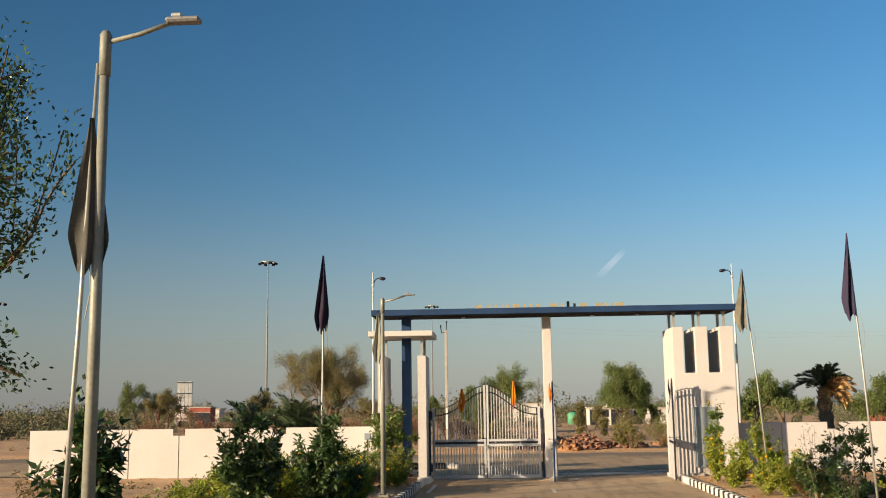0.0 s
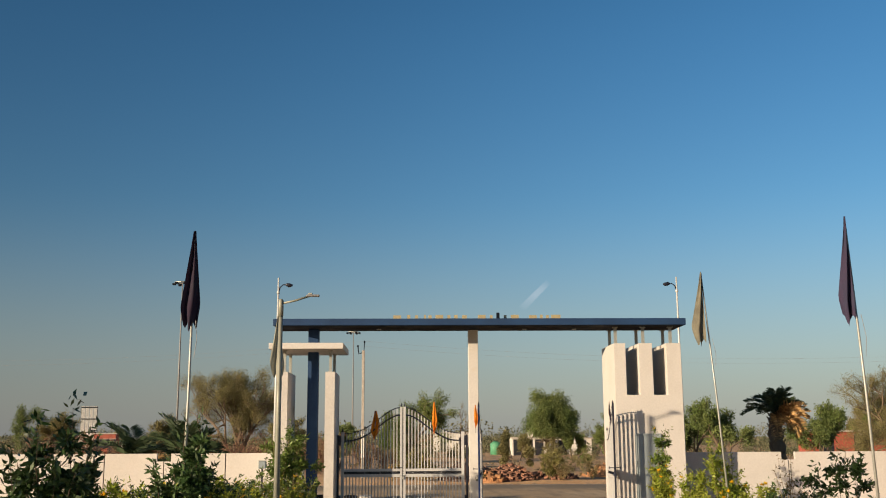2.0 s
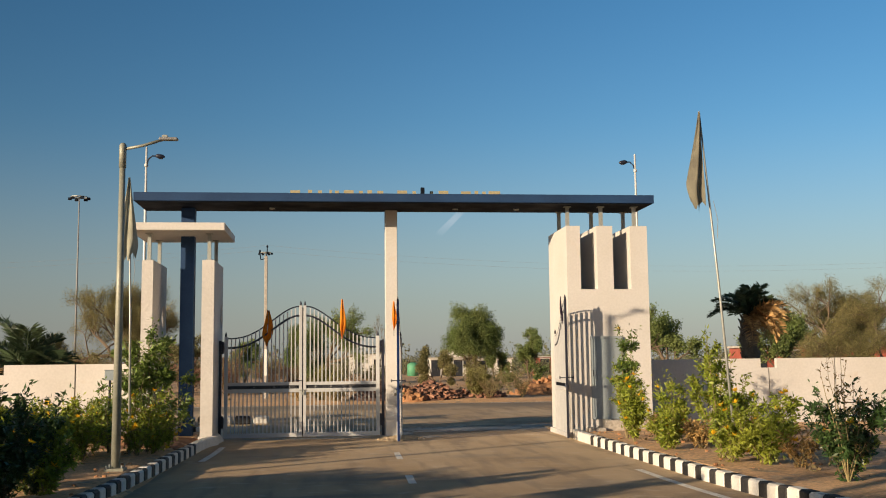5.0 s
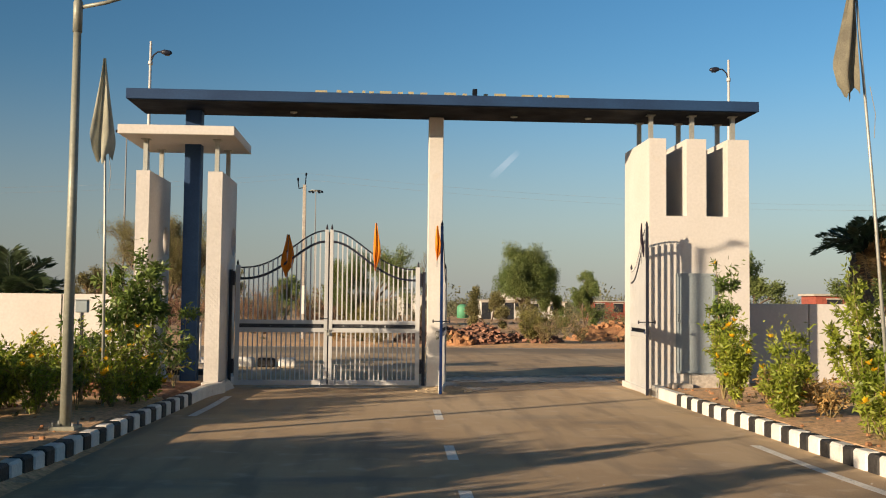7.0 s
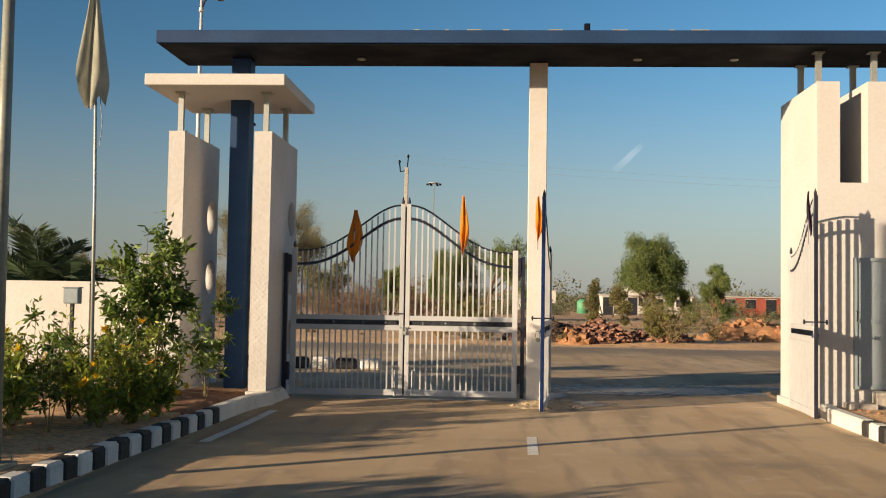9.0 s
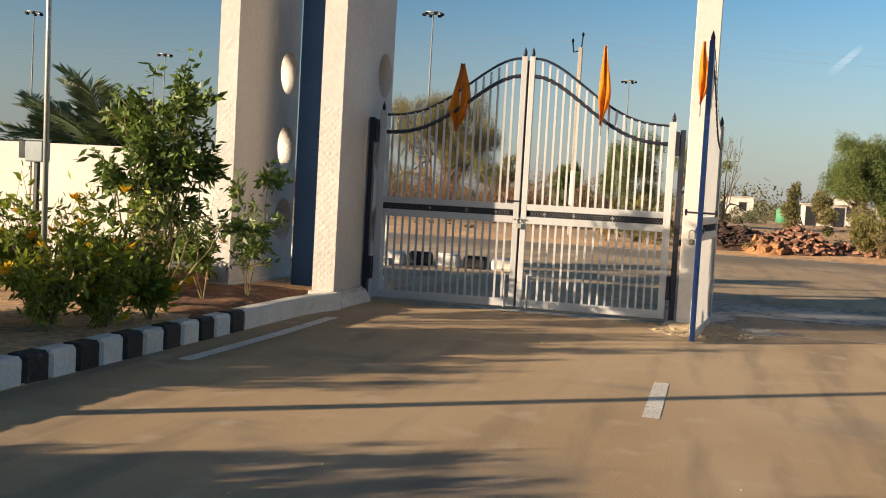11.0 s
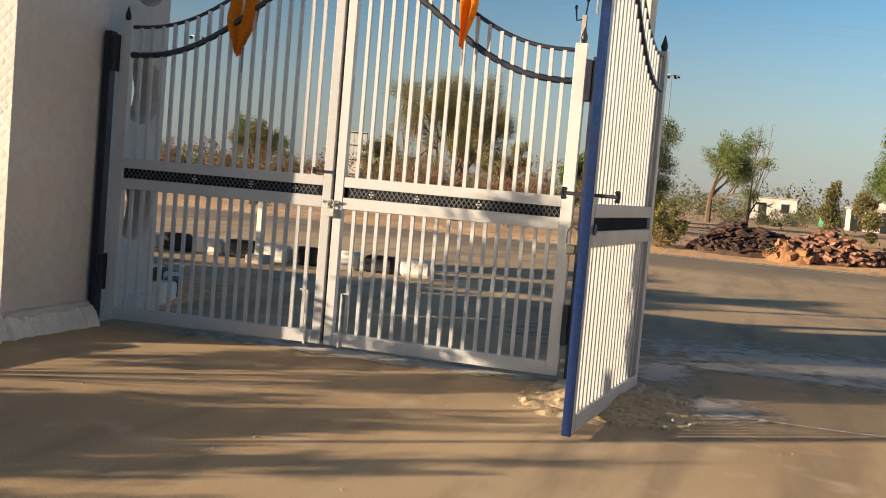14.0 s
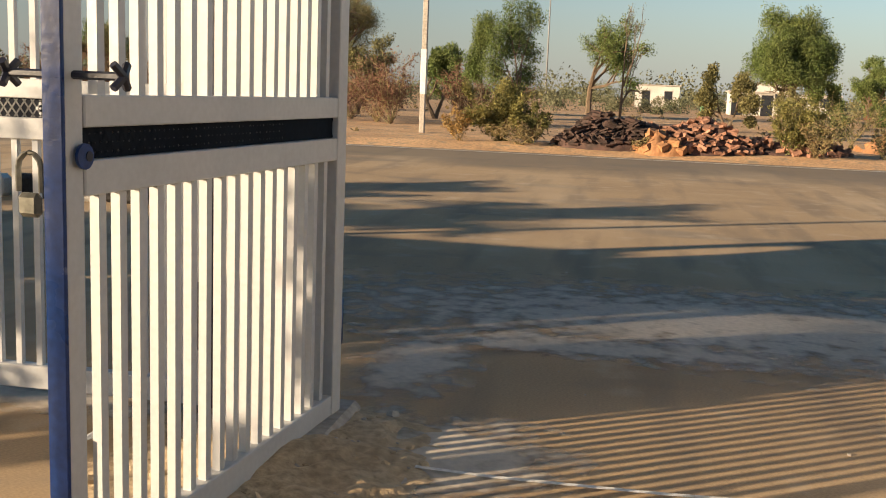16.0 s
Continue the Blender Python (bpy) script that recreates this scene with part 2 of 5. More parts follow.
    sign_white=mat("billboard_sheet", (0.72, 0.72, 0.68), (0.64, 0.64, 0.60), 2, 0.6, grain=8, bump=0.05),
    wire=mat("wire_grey", (0.2, 0.2, 0.2), (0.25, 0.25, 0.25), 2, 0.6, bump=0),
    # far foliage, its colour lightened to stand for the haze of distance
    haze_wood=mat("haze_tinted_scrub", (0.115, 0.13, 0.07), (0.16, 0.15, 0.09), 0.15, 0.9, grain=1.5, bump=0, island=0.35, translucent=0.2),
)

def emboss(m, pitch, top):
    """A raised diamond net, up to a height, added to a paint's relief."""
    n, l = m.node_tree.nodes, m.node_tree.links
    geo = n.new("ShaderNodeNewGeometry")
    sep = n.new("ShaderNodeSeparateXYZ")
    l.new(geo.outputs["Position"], sep.inputs[0])

    def op(kind, a, b=None):
        x = n.new("ShaderNodeMath")
        x.operation = kind
        for sock, v in zip(x.inputs, (a, b)):
            if v is None:
                continue
            if isinstance(v, (int, float)):
                sock.default_value = v
            else:
                l.new(v, sock)
        return x.outputs[0]
    flat_way = op('ADD', sep.outputs[0], sep.outputs[1])
    up_way = op('MULTIPLY', sep.outputs[2], 1.0)
    ridges = []
    for sign in (1.0, -1.0):
        k = op('MULTIPLY', op('ADD', flat_way, op('MULTIPLY', up_way, sign)), math.pi / pitch)
        ridges.append(op('POWER', op('ABSOLUTE', op('SINE', k)), 0.5))
    net = op('MULTIPLY', op('MINIMUM', ridges[0], ridges[1]), op('LESS_THAN', sep.outputs[2], top))
    bp = n.new("ShaderNodeBump")
    bp.inputs["Strength"].default_value, bp.inputs["Distance"].default_value = 0.28, 0.012
    old = n["Principled BSDF"].inputs["Normal"].links[0].from_socket
    l.new(net, bp.inputs["Height"]), l.new(old, bp.inputs["Normal"]), l.new(bp.outputs[0], n["Principled BSDF"].inputs["Normal"])


emboss(M["render_white"], 0.075, 2.05)


def streaks(m):
    """Pale sand blown into patches over the dark asphalt, and finer tyre-swept streaks."""
    n, l = m.node_tree.nodes, m.node_tree.links
    b = n["Principled BSDF"]
    old = b.inputs["Base Color"].links[0].from_socket
    geo = n.new("ShaderNodeNewGeometry")
    for size, cut, tint, amount in (((0.45, 0.16, 1), 0.53, (0.58, 0.435, 0.275, 1), 0.75), ((2.6, 0.35, 1), 0.56, (0.24, 0.185, 0.13, 1), 0.6), ((3.0, 3.0, 1), 0.63, (0.60, 0.48, 0.34, 1), 0.55)):
        mp, nz, mr, mx = n.new("ShaderNodeMapping"), n.new("ShaderNodeTexNoise"), n.new("ShaderNodeMapRange"), n.new("ShaderNodeMix")
        mp.inputs["Scale"].default_value = size
        nz.inputs["Scale"].default_value, nz.inputs["Detail"].default_value = 1.0, 7.0
        mr.inputs["From Min"].default_value, mr.inputs["From Max"].default_value, mr.inputs["To Max"].default_value = cut - 0.06, cut + 0.10, amount
        mx.data_type = 'RGBA'
        mx.inputs[7].default_value = tint
        l.new(geo.outputs["Position"], mp.inputs[0]), l.new(mp.outputs[0], nz.inputs["Vector"]), l.new(nz.outputs[0], mr.inputs["Value"])
        l.new(mr.outputs[0], mx.inputs[0]), l.new(old, mx.inputs[6])
        old = mx.outputs[2]
    sep, nz, add, mr, mx = (n.new("ShaderNode" + k) for k in ("SeparateXYZ", "TexNoise", "Math", "MapRange", "Mix"))
    nz.inputs["Scale"].default_value, nz.inputs["Detail"].default_value = 0.5, 6.0
    add.operation = 'MULTIPLY_ADD'
    add.inputs[1].default_value = 5.0
    mr.interpolation_type = 'SMOOTHSTEP'
    mr.inputs["From Min"].default_value, mr.inputs["From Max"].default_value, mr.inputs["To Max"].default_value = 14.6, 17.4, 0.8
    mx.data_type = 'RGBA'
    mx.inputs[7].default_value = (0.19, 0.155, 0.115, 1)      # the far lane, swept bare of sand
    l.new(geo.outputs["Position"], sep.inputs[0]), l.new(geo.outputs["Position"], nz.inputs["Vector"])
    l.new(nz.outputs[0], add.inputs[0]), l.new(sep.outputs[1], add.inputs[2]), l.new(add.outputs[0], mr.inputs["Value"])
    l.new(mr.outputs[0], mx.inputs[0]), l.new(old, mx.inputs[6]), l.new(mx.outputs[2], b.inputs["Base Color"])


streaks(M["asphalt"])


def film_material():
    """Dust that thins out towards the rim of its patch."""
    m = M["dust"].copy()
    m.name = "thin_dust_film"
    n, l = m.node_tree.nodes, m.node_tree.links
    tc = n.new("ShaderNodeTexCoord")
    off = n.new("ShaderNodeVectorMath")
    off.inputs[1].default_value = (0.5, 0.5, 0.0)
    off.operation = 'SUBTRACT'
    flat_v = n.new("ShaderNodeVectorMath")
    flat_v.operation = 'MULTIPLY'
    flat_v.inputs[1].default_value = (1, 1, 0)
    ln = n.new("ShaderNodeVectorMath")
    ln.operation = 'LENGTH'
    l.new(tc.outputs["Generated"], off.inputs[0]), l.new(off.outputs[0], flat_v.inputs[0]), l.new(flat_v.outputs[0], ln.inputs[0])
    nz = n.new("ShaderNodeTexNoise")
    nz.inputs["Scale"].default_value, nz.inputs["Detail"].default_value = 7.0, 8.0
    add = n.new("ShaderNodeMath")
    add.operation = 'MULTIPLY_ADD'
    geo = n.new("ShaderNodeNewGeometry")
    l.new(geo.outputs["Position"], nz.inputs["Vector"])
    l.new(nz.outputs[0], add.inputs[0])
    add.inputs[1].default_value = 0.85
    l.new(ln.outputs["Value"], add.inputs[2])
    rng_n = n.new("ShaderNodeMapRange")
    rng_n.inputs["From Min"].default_value, rng_n.inputs["From Max"].default_value = 0.58, 0.88
    rng_n.inputs["To Min"].default_value, rng_n.inputs["To Max"].default_value = 0.9, 0.0
    l.new(add.outputs[0], rng_n.inputs["Value"])
    l.new(rng_n.outputs[0], n["Principled BSDF"].inputs["Alpha"])
    return m


M["film"] = film_material()

# ---- shape helpers ----
def box(bm, x0, x1, y0, y1, z0, z1, bevel=0.0):
    vs = [bm.verts.new((x, y, z)) for z in (z0, z1) for x, y in ((x0, y0), (x1, y0), (x1, y1), (x0, y1))]
    fs = [bm.faces.new([vs[i] for i in f]) for f in ((3, 2, 1, 0), (4, 5, 6, 7), (0, 1, 5, 4), (1, 2, 6, 5), (2, 3, 7, 6), (3, 0, 4, 7))]
    if bevel:
        bmesh.ops.bevel(bm, geom=list({e for f in fs for e in f.edges}), offset=bevel, segments=1, affect='EDGES')


def tube(bm, pts, radii, n=8, cap=True):
    rings, pts = [], [Vector(p) for p in pts]
    for i, p in enumerate(pts):
        d = (pts[min(i + 1, len(pts) - 1)] - pts[max(i - 1, 0)]).normalized()
        a = d.cross(Vector((0, 1, 0)) if abs(d.y) < 0.9 else Vector((1, 0, 0))).normalized()
        b = d.cross(a)
        r = radii[i] if isinstance(radii, (list, tuple)) else radii
        rings.append([bm.verts.new(p + r * (math.cos(2 * math.pi * k / n) * a + math.sin(2 * math.pi * k / n) * b)) for k in range(n)])
    for r0, r1 in zip(rings, rings[1:]):
        for k in range(n):
            bm.faces.new((r0[k], r0[(k + 1) % n], r1[(k + 1) % n], r1[k])).smooth = n > 6
    if cap:
        bm.faces.new(rings[0]), bm.faces.new(list(reversed(rings[-1])))


def prism(bm, outline, y0, y1):
    """An outline of (x, z) points, swept from y0 to y1."""
    a, b = [[bm.verts.new((x, y, z)) for x, z in outline] for y in (y0, y1)]
    bm.faces.new(a), bm.faces.new(list(reversed(b)))
    for i in range(len(a)):
        j = (i + 1) % len(a)
        bm.faces.new((a[j], a[i], b[i], b[j]))


def mesh_of(name, bm, material):
    me = bpy.data.meshes.new(name)
    bmesh.ops.recalc_face_normals(bm, faces=bm.faces)
    bm.to_mesh(me)
    bm.free()
    me.materials.append(material)
    return me


def part(name, bm, material, parent=None, label=""):
    ob = new(name, mesh_of(name, bm, material) if isinstance(bm, bmesh.types.BMesh) else bm)
    if parent:
        ob.parent = parent
    if label:
        ob["label"] = label
    return ob


def made(name, material, parent, fn, *args, label="", **kw):
    bm = bmesh.new()
    fn(bm, *args, **kw)
    return part(name, bm, material, parent, label)


def thing(name, at=(0, 0, 0), turn=0.0, **tags):
    ob = new(name)
    ob.empty_display_size = 0.2
    ob.matrix_basis = pose(*at, 0, 0, turn)
    return tagged(ob, **tags)


def raw_mesh(name, verts, faces, material):
    me = bpy.data.meshes.new(name)
    me.from_pydata(verts, [], faces)
    me.materials.append(material)
    me.update()
    return me


def rise(y):
    """The drive climbs away from the gate."""
    d = max(0.0, -y - 8.0)
    return 0.03 * d * d / (d + 3.0)


def kerb_left(y):
    return -3.62 + 0.03 * (min(y, -2.9) + 2.9)


def kerb_right(y):
    return 3.45 + 0.006 * (min(y, -1.2) + 1.2)


# ---- ground, road, kerbs ----
FAR_EDGE = 17.6


def ground_z(x, y):
    bed = 0.13 * max(0.0, min(1.0, (abs(x + 0.1) - 3.62) / 0.25)) if y < 1.2 else 0.13 * max(0.0, min(1.0, (abs(x + 0.1) - 3.62) / 0.25)) * max(0.0, 1 - (y - 1.2) / 2.0)
    if abs(x + 0.1) <= 3.62 and y < 4 or 3.2 <= y <= FAR_EDGE - 0.1:
        return rise(y) - 0.05
    far = 0.0 if y < FAR_EDGE else min(0.12, (y - FAR_EDGE) * 0.12)
    bumps = 0.05 * noise.noise((x * 0.7, y * 0.7, 0)) + 0.025 * noise.noise((x * 2.3, y * 2.3, 4))
    return rise(y) + bed + far + bumps * (0.6 if abs(x) > 4.8 or y > FAR_EDGE + 1 else 0.3)


def steps(lo, hi, pitch, reach):
    near = list(np.arange(lo, hi + 1e-6, pitch))
    d, out_lo, out_hi = pitch, [], []
    a, z = lo, hi
    while a > -reach:
        d *= 1.35
        a, z = a - d, z + d
        out_lo.append(a), out_hi.append(z)
    return out_lo[::-1] + near + out_hi


gx, gy = steps(-16, 16, 0.25, 2600), steps(-34, 26, 0.3, 2600)
verts = [(x, y, ground_z(x, y)) for y in gy for x in gx]
nx = len(gx)
faces = [(j * nx + i, j * nx + i + 1, (j + 1) * nx + i + 1, (j + 1) * nx + i) for j in range(len(gy) - 1) for i in range(nx - 1)]
ground = new("ground", raw_mesh("ground", verts, faces, M["soil"]))
tagged(ground, "dry sandy brown soil with bare patches", "ground", kind="structure")

def earth_patch(bm, x0, x1, y0, y1, n=26):
    vs = {}
    for i in range(n + 1):
        for j in range(n + 1):
            u, v = i / n, j / n
            x, y = x0 + (x1 - x0) * u, y0 + (y1 - y0) * v
            rim = min(1.0, 6 * min(u, 1 - u, v, 1 - v))
            vs[i, j] = bm.verts.new((x, y, ground_z(x, y) - 0.03 + rim * (0.042 + 0.02 * noise.noise((x * 4, y * 4, 8)))))
    for i in range(n):
        for j in range(n):
            bm.faces.new((vs[i, j], vs[i + 1, j], vs[i + 1, j + 1], vs[i, j + 1])).smooth = True


tagged(made("soil_patch", M["red_earth"], None, earth_patch, -5.6, -3.72, -3.4, -0.05), "darker red-brown earth beside the kerb", "soil", kind="structure")
ys = [-120, -80, -60, -50, -44] + list(np.arange(-40, 4.01, 0.5))
verts, faces = [], []
for y in ys:
    verts += [(kerb_left(y) - 0.02 if y < 0 else -3.9 - max(0, y) * 0.5, y, rise(y)), (0, y, rise(y)), (kerb_right(y) + 0.02 if y < 0 else 3.9 + max(0, y) * 0.5, y, rise(y))]
for k in range(len(ys) - 1):
    for c in (0, 1):
        faces.append((3 * k + c, 3 * k + c + 1, 3 * k + c + 4, 3 * k + c + 3))
base = len(verts)
verts += [(-600, 4.0, -0.004), (600, 4.0, -0.004), (600, FAR_EDGE, -0.004), (-600, FAR_EDGE, -0.004)]
faces.append((base, base + 1, base + 2, base + 3))
road = tagged(new("road", raw_mesh("road", verts, faces, M["asphalt"])), "dusty grey-brown asphalt drive meeting a cross road", "road", kind="structure")

def flat(bm, x0, x1, y0, y1, z=0.002, skew=0.0):
    vs = [bm.verts.new((x, y, z + rise(y))) for x, y in ((x0, y0), (x1, y0), (x1 + skew, y1), (x0 + skew, y1))]
    bm.faces.new(vs)


marks = thing("road_markings", label="worn white painted lane dashes and edge lines", category="road marking", kind="structure")
for y0, y1 in ((-4.58, -3.35), (-7.92, -6.95), (-10.6, -9.6), (-13.8, -12.8), (-17, -16), (-20.2, -19.2), (-23.4, -22.4), (-26.6, -25.6)):
    made("dash", M["marking"], marks, flat, -0.228 - 0.018 * (-y0 - 4), -0.126 - 0.018 * (-y0 - 4), y0, y1, skew=0.018)
def edge_line(bm, f, off, y0, y1):
    ysl = list(np.linspace(y0, y1, 30))
    for a, b in zip(ysl, ysl[1:]):
        bm.faces.new([bm.verts.new((f(y) + off + d, y, rise(y) + 0.004)) for y, d in ((a, 0), (a, 0.11), (b, 0.11), (b, 0))])
made("edge_line", M["marking"], marks, edge_line, kerb_left, 0.27, -4.3, -1.5)
made("edge_line", M["marking"], marks, edge_line, kerb_right, -0.46, -13.5, -6.9)
made("edge_line", M["marking"], marks, flat, -300, 300, FAR_EDGE - 0.55, FAR_EDGE - 0.42, 0.001)

def thin_line(bm, pts, w=0.011):
    for (x0, y0), (x1, y1) in zip(pts, pts[1:]):
        bm.faces.new([bm.verts.new(v) for v in ((x0, y0 - w, 0.013), (x1, y1 - w, 0.013), (x1, y1 + w, 0.013), (x0, y0 + w, 0.013))])
made("chalk_line", M["chalk"], marks, thin_line, [(0.35, 0.02), (0.53, 0.0), (0.81, -0.02), (1.32, -0.01), (1.85, 0.03), (2.5, 0.09), (3.2, 0.13)])

# ---- gateway ----
arch = thing("entrance_gateway", label="navy-blue entrance beam on a white pillar with ochre letters", category="gateway")
BEAM_BACK = 0.42
made("beam", M["blue"], arch, box, -5.135, 5.34, -0.90, BEAM_BACK, 4.745, 4.915, 0.006, label="navy-blue metal clad beam")
# underside of the beam, coloured far darker than its cladding to stand for shade
made("soffit", M["dark"], arch, box, -5.10, 5.30, -0.87, BEAM_BACK - 0.03, 4.730, 4.743, label="blue soffit with its shade put into the colour")
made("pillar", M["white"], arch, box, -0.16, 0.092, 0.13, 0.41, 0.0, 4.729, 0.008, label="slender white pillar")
made("pillar_base", M["concrete"], arch, box, -0.28, 0.24, 0.02, 0.52, -0.02, 0.045, 0.02, label="rough cement footing")
made("blue_column", M["blue"], arch, box, -4.325, -4.055, -0.10, 0.16, 0.0, 4.729, 0.006, label="navy-blue column")
for i, (x, w) in enumerate(((-2.02, .2), (-1.72, .08), (-1.52, .08), (-1.3, .05), (-1.17, .08), (-.93, .2), (-.68, .08), (-.5, .09), (-.28, .12),
                            (.17, .2), (.42, .07), (.6, .06), (.78, .07), (1.03, .2), (1.5, .2), (1.72, .07), (1.88, .07), (2.1, .24))):
    made("letter_bar", M["letters"], arch, box, x - w / 2, x + w / 2, -0.35, -0.31, 4.915, 5.06 + 0.01 * (i % 2))
made("junction_box", M["dark"], arch, box, 0.54, 0.62, -0.52, -0.44, 4.915, 5.11, 0.01, label="small dark box")
for x in (-2.5, 1.3, 2.6):
    made("downlight", M["steel"], arch, tube, [(x, -0.1, 4.730), (x, -0.1, 4.71)], 0.06, 12)

# ---- canopy on the left ----
def plate_holes(bm, x0, x1, y0, y1, z0, z1, holes, n=40):
    """An upright plate in the y-z plane with round holes (y, z, r) stacked above one another."""
    def quad_ring(yc, zc, r, za, zb):
        rims = []
        for x in (x0, x1):
            inner, outer = [], []
            for k in range(n):
                a = 2 * math.pi * (k + 0.5) / n
                c, s = math.cos(a), math.sin(a)
                inner.append(bm.verts.new((x, yc + r * c, zc + r * s)))
                ty = ((y1 - yc) if c > 0 else (y0 - yc)) / c
                tz = ((zb - zc) if s > 0 else (za - zc)) / s
                t = min(ty, tz)
                outer.append(bm.verts.new((x, yc + t * c, zc + t * s)))
            for k in range(n):
                j = (k + 1) % n
                bm.faces.new((inner[k], inner[j], outer[j], outer[k]))
            rims.append((inner, outer))
            for k in range(n):
                j = (k + 1) % n
                p, q = outer[k].co, outer[j].co
                if abs(p.y - q.y) > 1e-6 and abs(p.z - q.z) > 1e-6:
                    cy = y1 if (p.y + q.y) / 2 > yc else y0
                    cz = zb if (p.z + q.z) / 2 > zc else za
                    bm.faces.new((outer[k], outer[j], bm.verts.new((x, cy, cz))))
        for k in range(n):
            j = (k + 1) % n
            bm.faces.new((rims[0][0][k], rims[0][0][j], rims[1][0][j], rims[1][0][k])).smooth = True
    cuts = [z0]
    for (_, za, _), (_, zb, _) in zip(holes, holes[1:]):
        cuts.append((za + zb) / 2)
    lo, hi = holes[0][1] - 0.42, holes[-1][1] + 0.42
    bands = [lo] + cuts[1:] + [hi]
    for (yc, zc, r), a, b in zip(holes, bands, bands[1:]):
        quad_ring(yc, zc, r, a, b)
    for a, b in ((z0, lo), (hi, z1)):
        for x in (x0, x1):
            bm.faces.new([bm.verts.new((x, y, z)) for y, z in ((y0, a), (y1, a), (y1, b), (y0, b))])
    for y in (y0, y1):
        bm.faces.new([bm.verts.new((x, y, z)) for x, z in ((x0, z0), (x1, z0), (x1, z1), (x0, z1))])
    bm.faces.new([bm.verts.new((x, y, z1)) for x, y in ((x0, y0), (x1, y0), (x1, y1), (x0, y1))])
    bmesh.ops.remove_doubles(bm, verts=bm.verts, dist=1e-5)


canopy = thing("pillar_canopy", label="white canopy slab on two white slab pillars with round holes", category="canopy")
for x0, x1 in ((-4.966, -4.75), (-3.812, -3.575)):
    made("slab_pillar", M["render_white"], canopy, plate_holes, x0, x1, -0.762, 0.90, 0.05, 3.59, [(0.60, 0.815, 0.25), (0.60, 1.665, 0.25), (0.60, 2.525, 0.25)])
    made("plinth", M["render_white"], canopy, box, x0 - 0.03, x1 + 0.035, -0.80, 0.94, 0.0, 0.16, 0.01, label="chipped plaster plinth")
    for y in (-0.6, 0.6):
        made("strut", M["steel"], canopy, box, (x0 + x1) / 2 - 0.035, (x0 + x1) / 2 + 0.035, y - 0.035, y + 0.035, 3.59, 4.138, label="galvanised square strut")
        made("strut_cap", M["steel"], canopy, box, (x0 + x1) / 2 - 0.07, (x0 + x1) / 2 + 0.07, y - 0.07, y + 0.07, 4.12, 4.137)
        for dx in (-0.06, 0.06):
            made("bolt", M["steel"], canopy, tube, [((x0 + x1) / 2 + dx, y + 0.05, 3.59), ((x0 + x1) / 2 + dx, y + 0.05, 3.63)], 0.008, 6)
made("canopy_slab", M["white"], canopy, box, -5.20, -3.348, -1.10, 0.98, 4.138, 4.288, 0.008, label="flat white concrete slab")

def mortar_skirt(bm, pts, w, h, seed):
    """A hand-trowelled fillet of whitewashed mortar with a broken edge, along a line on the ground."""
    rows, fine = [], []
    for (x0, y0), (x1, y1) in zip(pts, pts[1:]):
        n = max(2, int(math.hypot(x1 - x0, y1 - y0) / 0.03))
        fine += [(x0 + (x1 - x0) * i / n, y0 + (y1 - y0) * i / n) for i in range(n)]
    for x, y in fine:
        q = noise.noise((x * 9, y * 9, seed)) + 0.6 * noise.noise((x * 31, y * 31, seed))
        reach = w * (1 + 0.45 * q)
        rows.append([bm.verts.new((x + ox * reach, y + oy * reach * 0.3, z)) for ox, oy, z in ((-0.4, 0, h * (1 + 0.2 * q)), (0.15, 0, h * (0.9 + 0.25 * q)), (0.6, -0.4, h * 0.45 * (1 + 0.5 * q)), (1.0, -1.0, 0.002))])
    for a, b in zip(rows, rows[1:]):
        for k in range(3):
            bm.faces.new((a[k], a[k + 1], b[k + 1], b[k]))


made("mortar_skirt", M["kerb_white"], canopy, mortar_skirt, [(-3.56, -0.86), (-3.545, -0.5), (-3.54, -0.1), (-3.53, 0.14)], 0.085, 0.13, 3.0, label="broken whitewashed mortar skirt")

# ---- gate tower on the right ----
tower = thing("gate_tower", label="white plastered gate tower with three fins and grey door", category="gate tower")
def tower_body(bm):
    for x0, x1, z0, z1 in ((3.505, 5.205, 0, 2.98), (3.505, 3.79, 2.98, 4.285), (4.14, 4.475, 2.98, 4.285), (4.845, 5.205, 2.98, 4.285)):
        prism(bm, [(x0, z0), (x1, z0), (x1, z1), (x0, z1)], -0.772, 0.96)
    bmesh.ops.remove_doubles(bm, verts=bm.verts, dist=1e-5)
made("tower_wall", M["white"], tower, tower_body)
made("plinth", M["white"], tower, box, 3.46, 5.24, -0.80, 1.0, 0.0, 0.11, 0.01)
for x in (3.60, 4.31, 5.02):
    for y in (-0.5, 0.30):
        made("strut", M["steel"], tower, box, x - 0.035, x + 0.035, y - 0.035, y + 0.035, 4.285, 4.729, label="galvanised square strut")
        made("strut_cap", M["steel"], tower, box, x - 0.07, x + 0.07, y - 0.07, y + 0.07, 4.713, 4.729)
door = made("door", M["door_grey"], tower, box, 3.945, 4.60, -0.805, -0.774, 0.36, 2.02, 0.004, label="plain grey sheet steel door")
for x0 in (3.945, 4.56):
    made("door_stile", M["door_grey"], door, box, x0, x0 + 0.04, -0.822, -0.806, 0.36, 2.02)
for z in (0.36, 1.2, 1.98):
    made("door_rail", M["door_grey"], door, box, 3.986, 4.559, -0.822, -0.806, z, z + 0.04)
made("door_handle", M["gate_black"], door, tube, [(3.975, -0.824, 1.22), (3.975, -0.86, 1.22), (3.975, -0.86, 1.34), (3.975, -0.824, 1.34)], 0.008, 6)
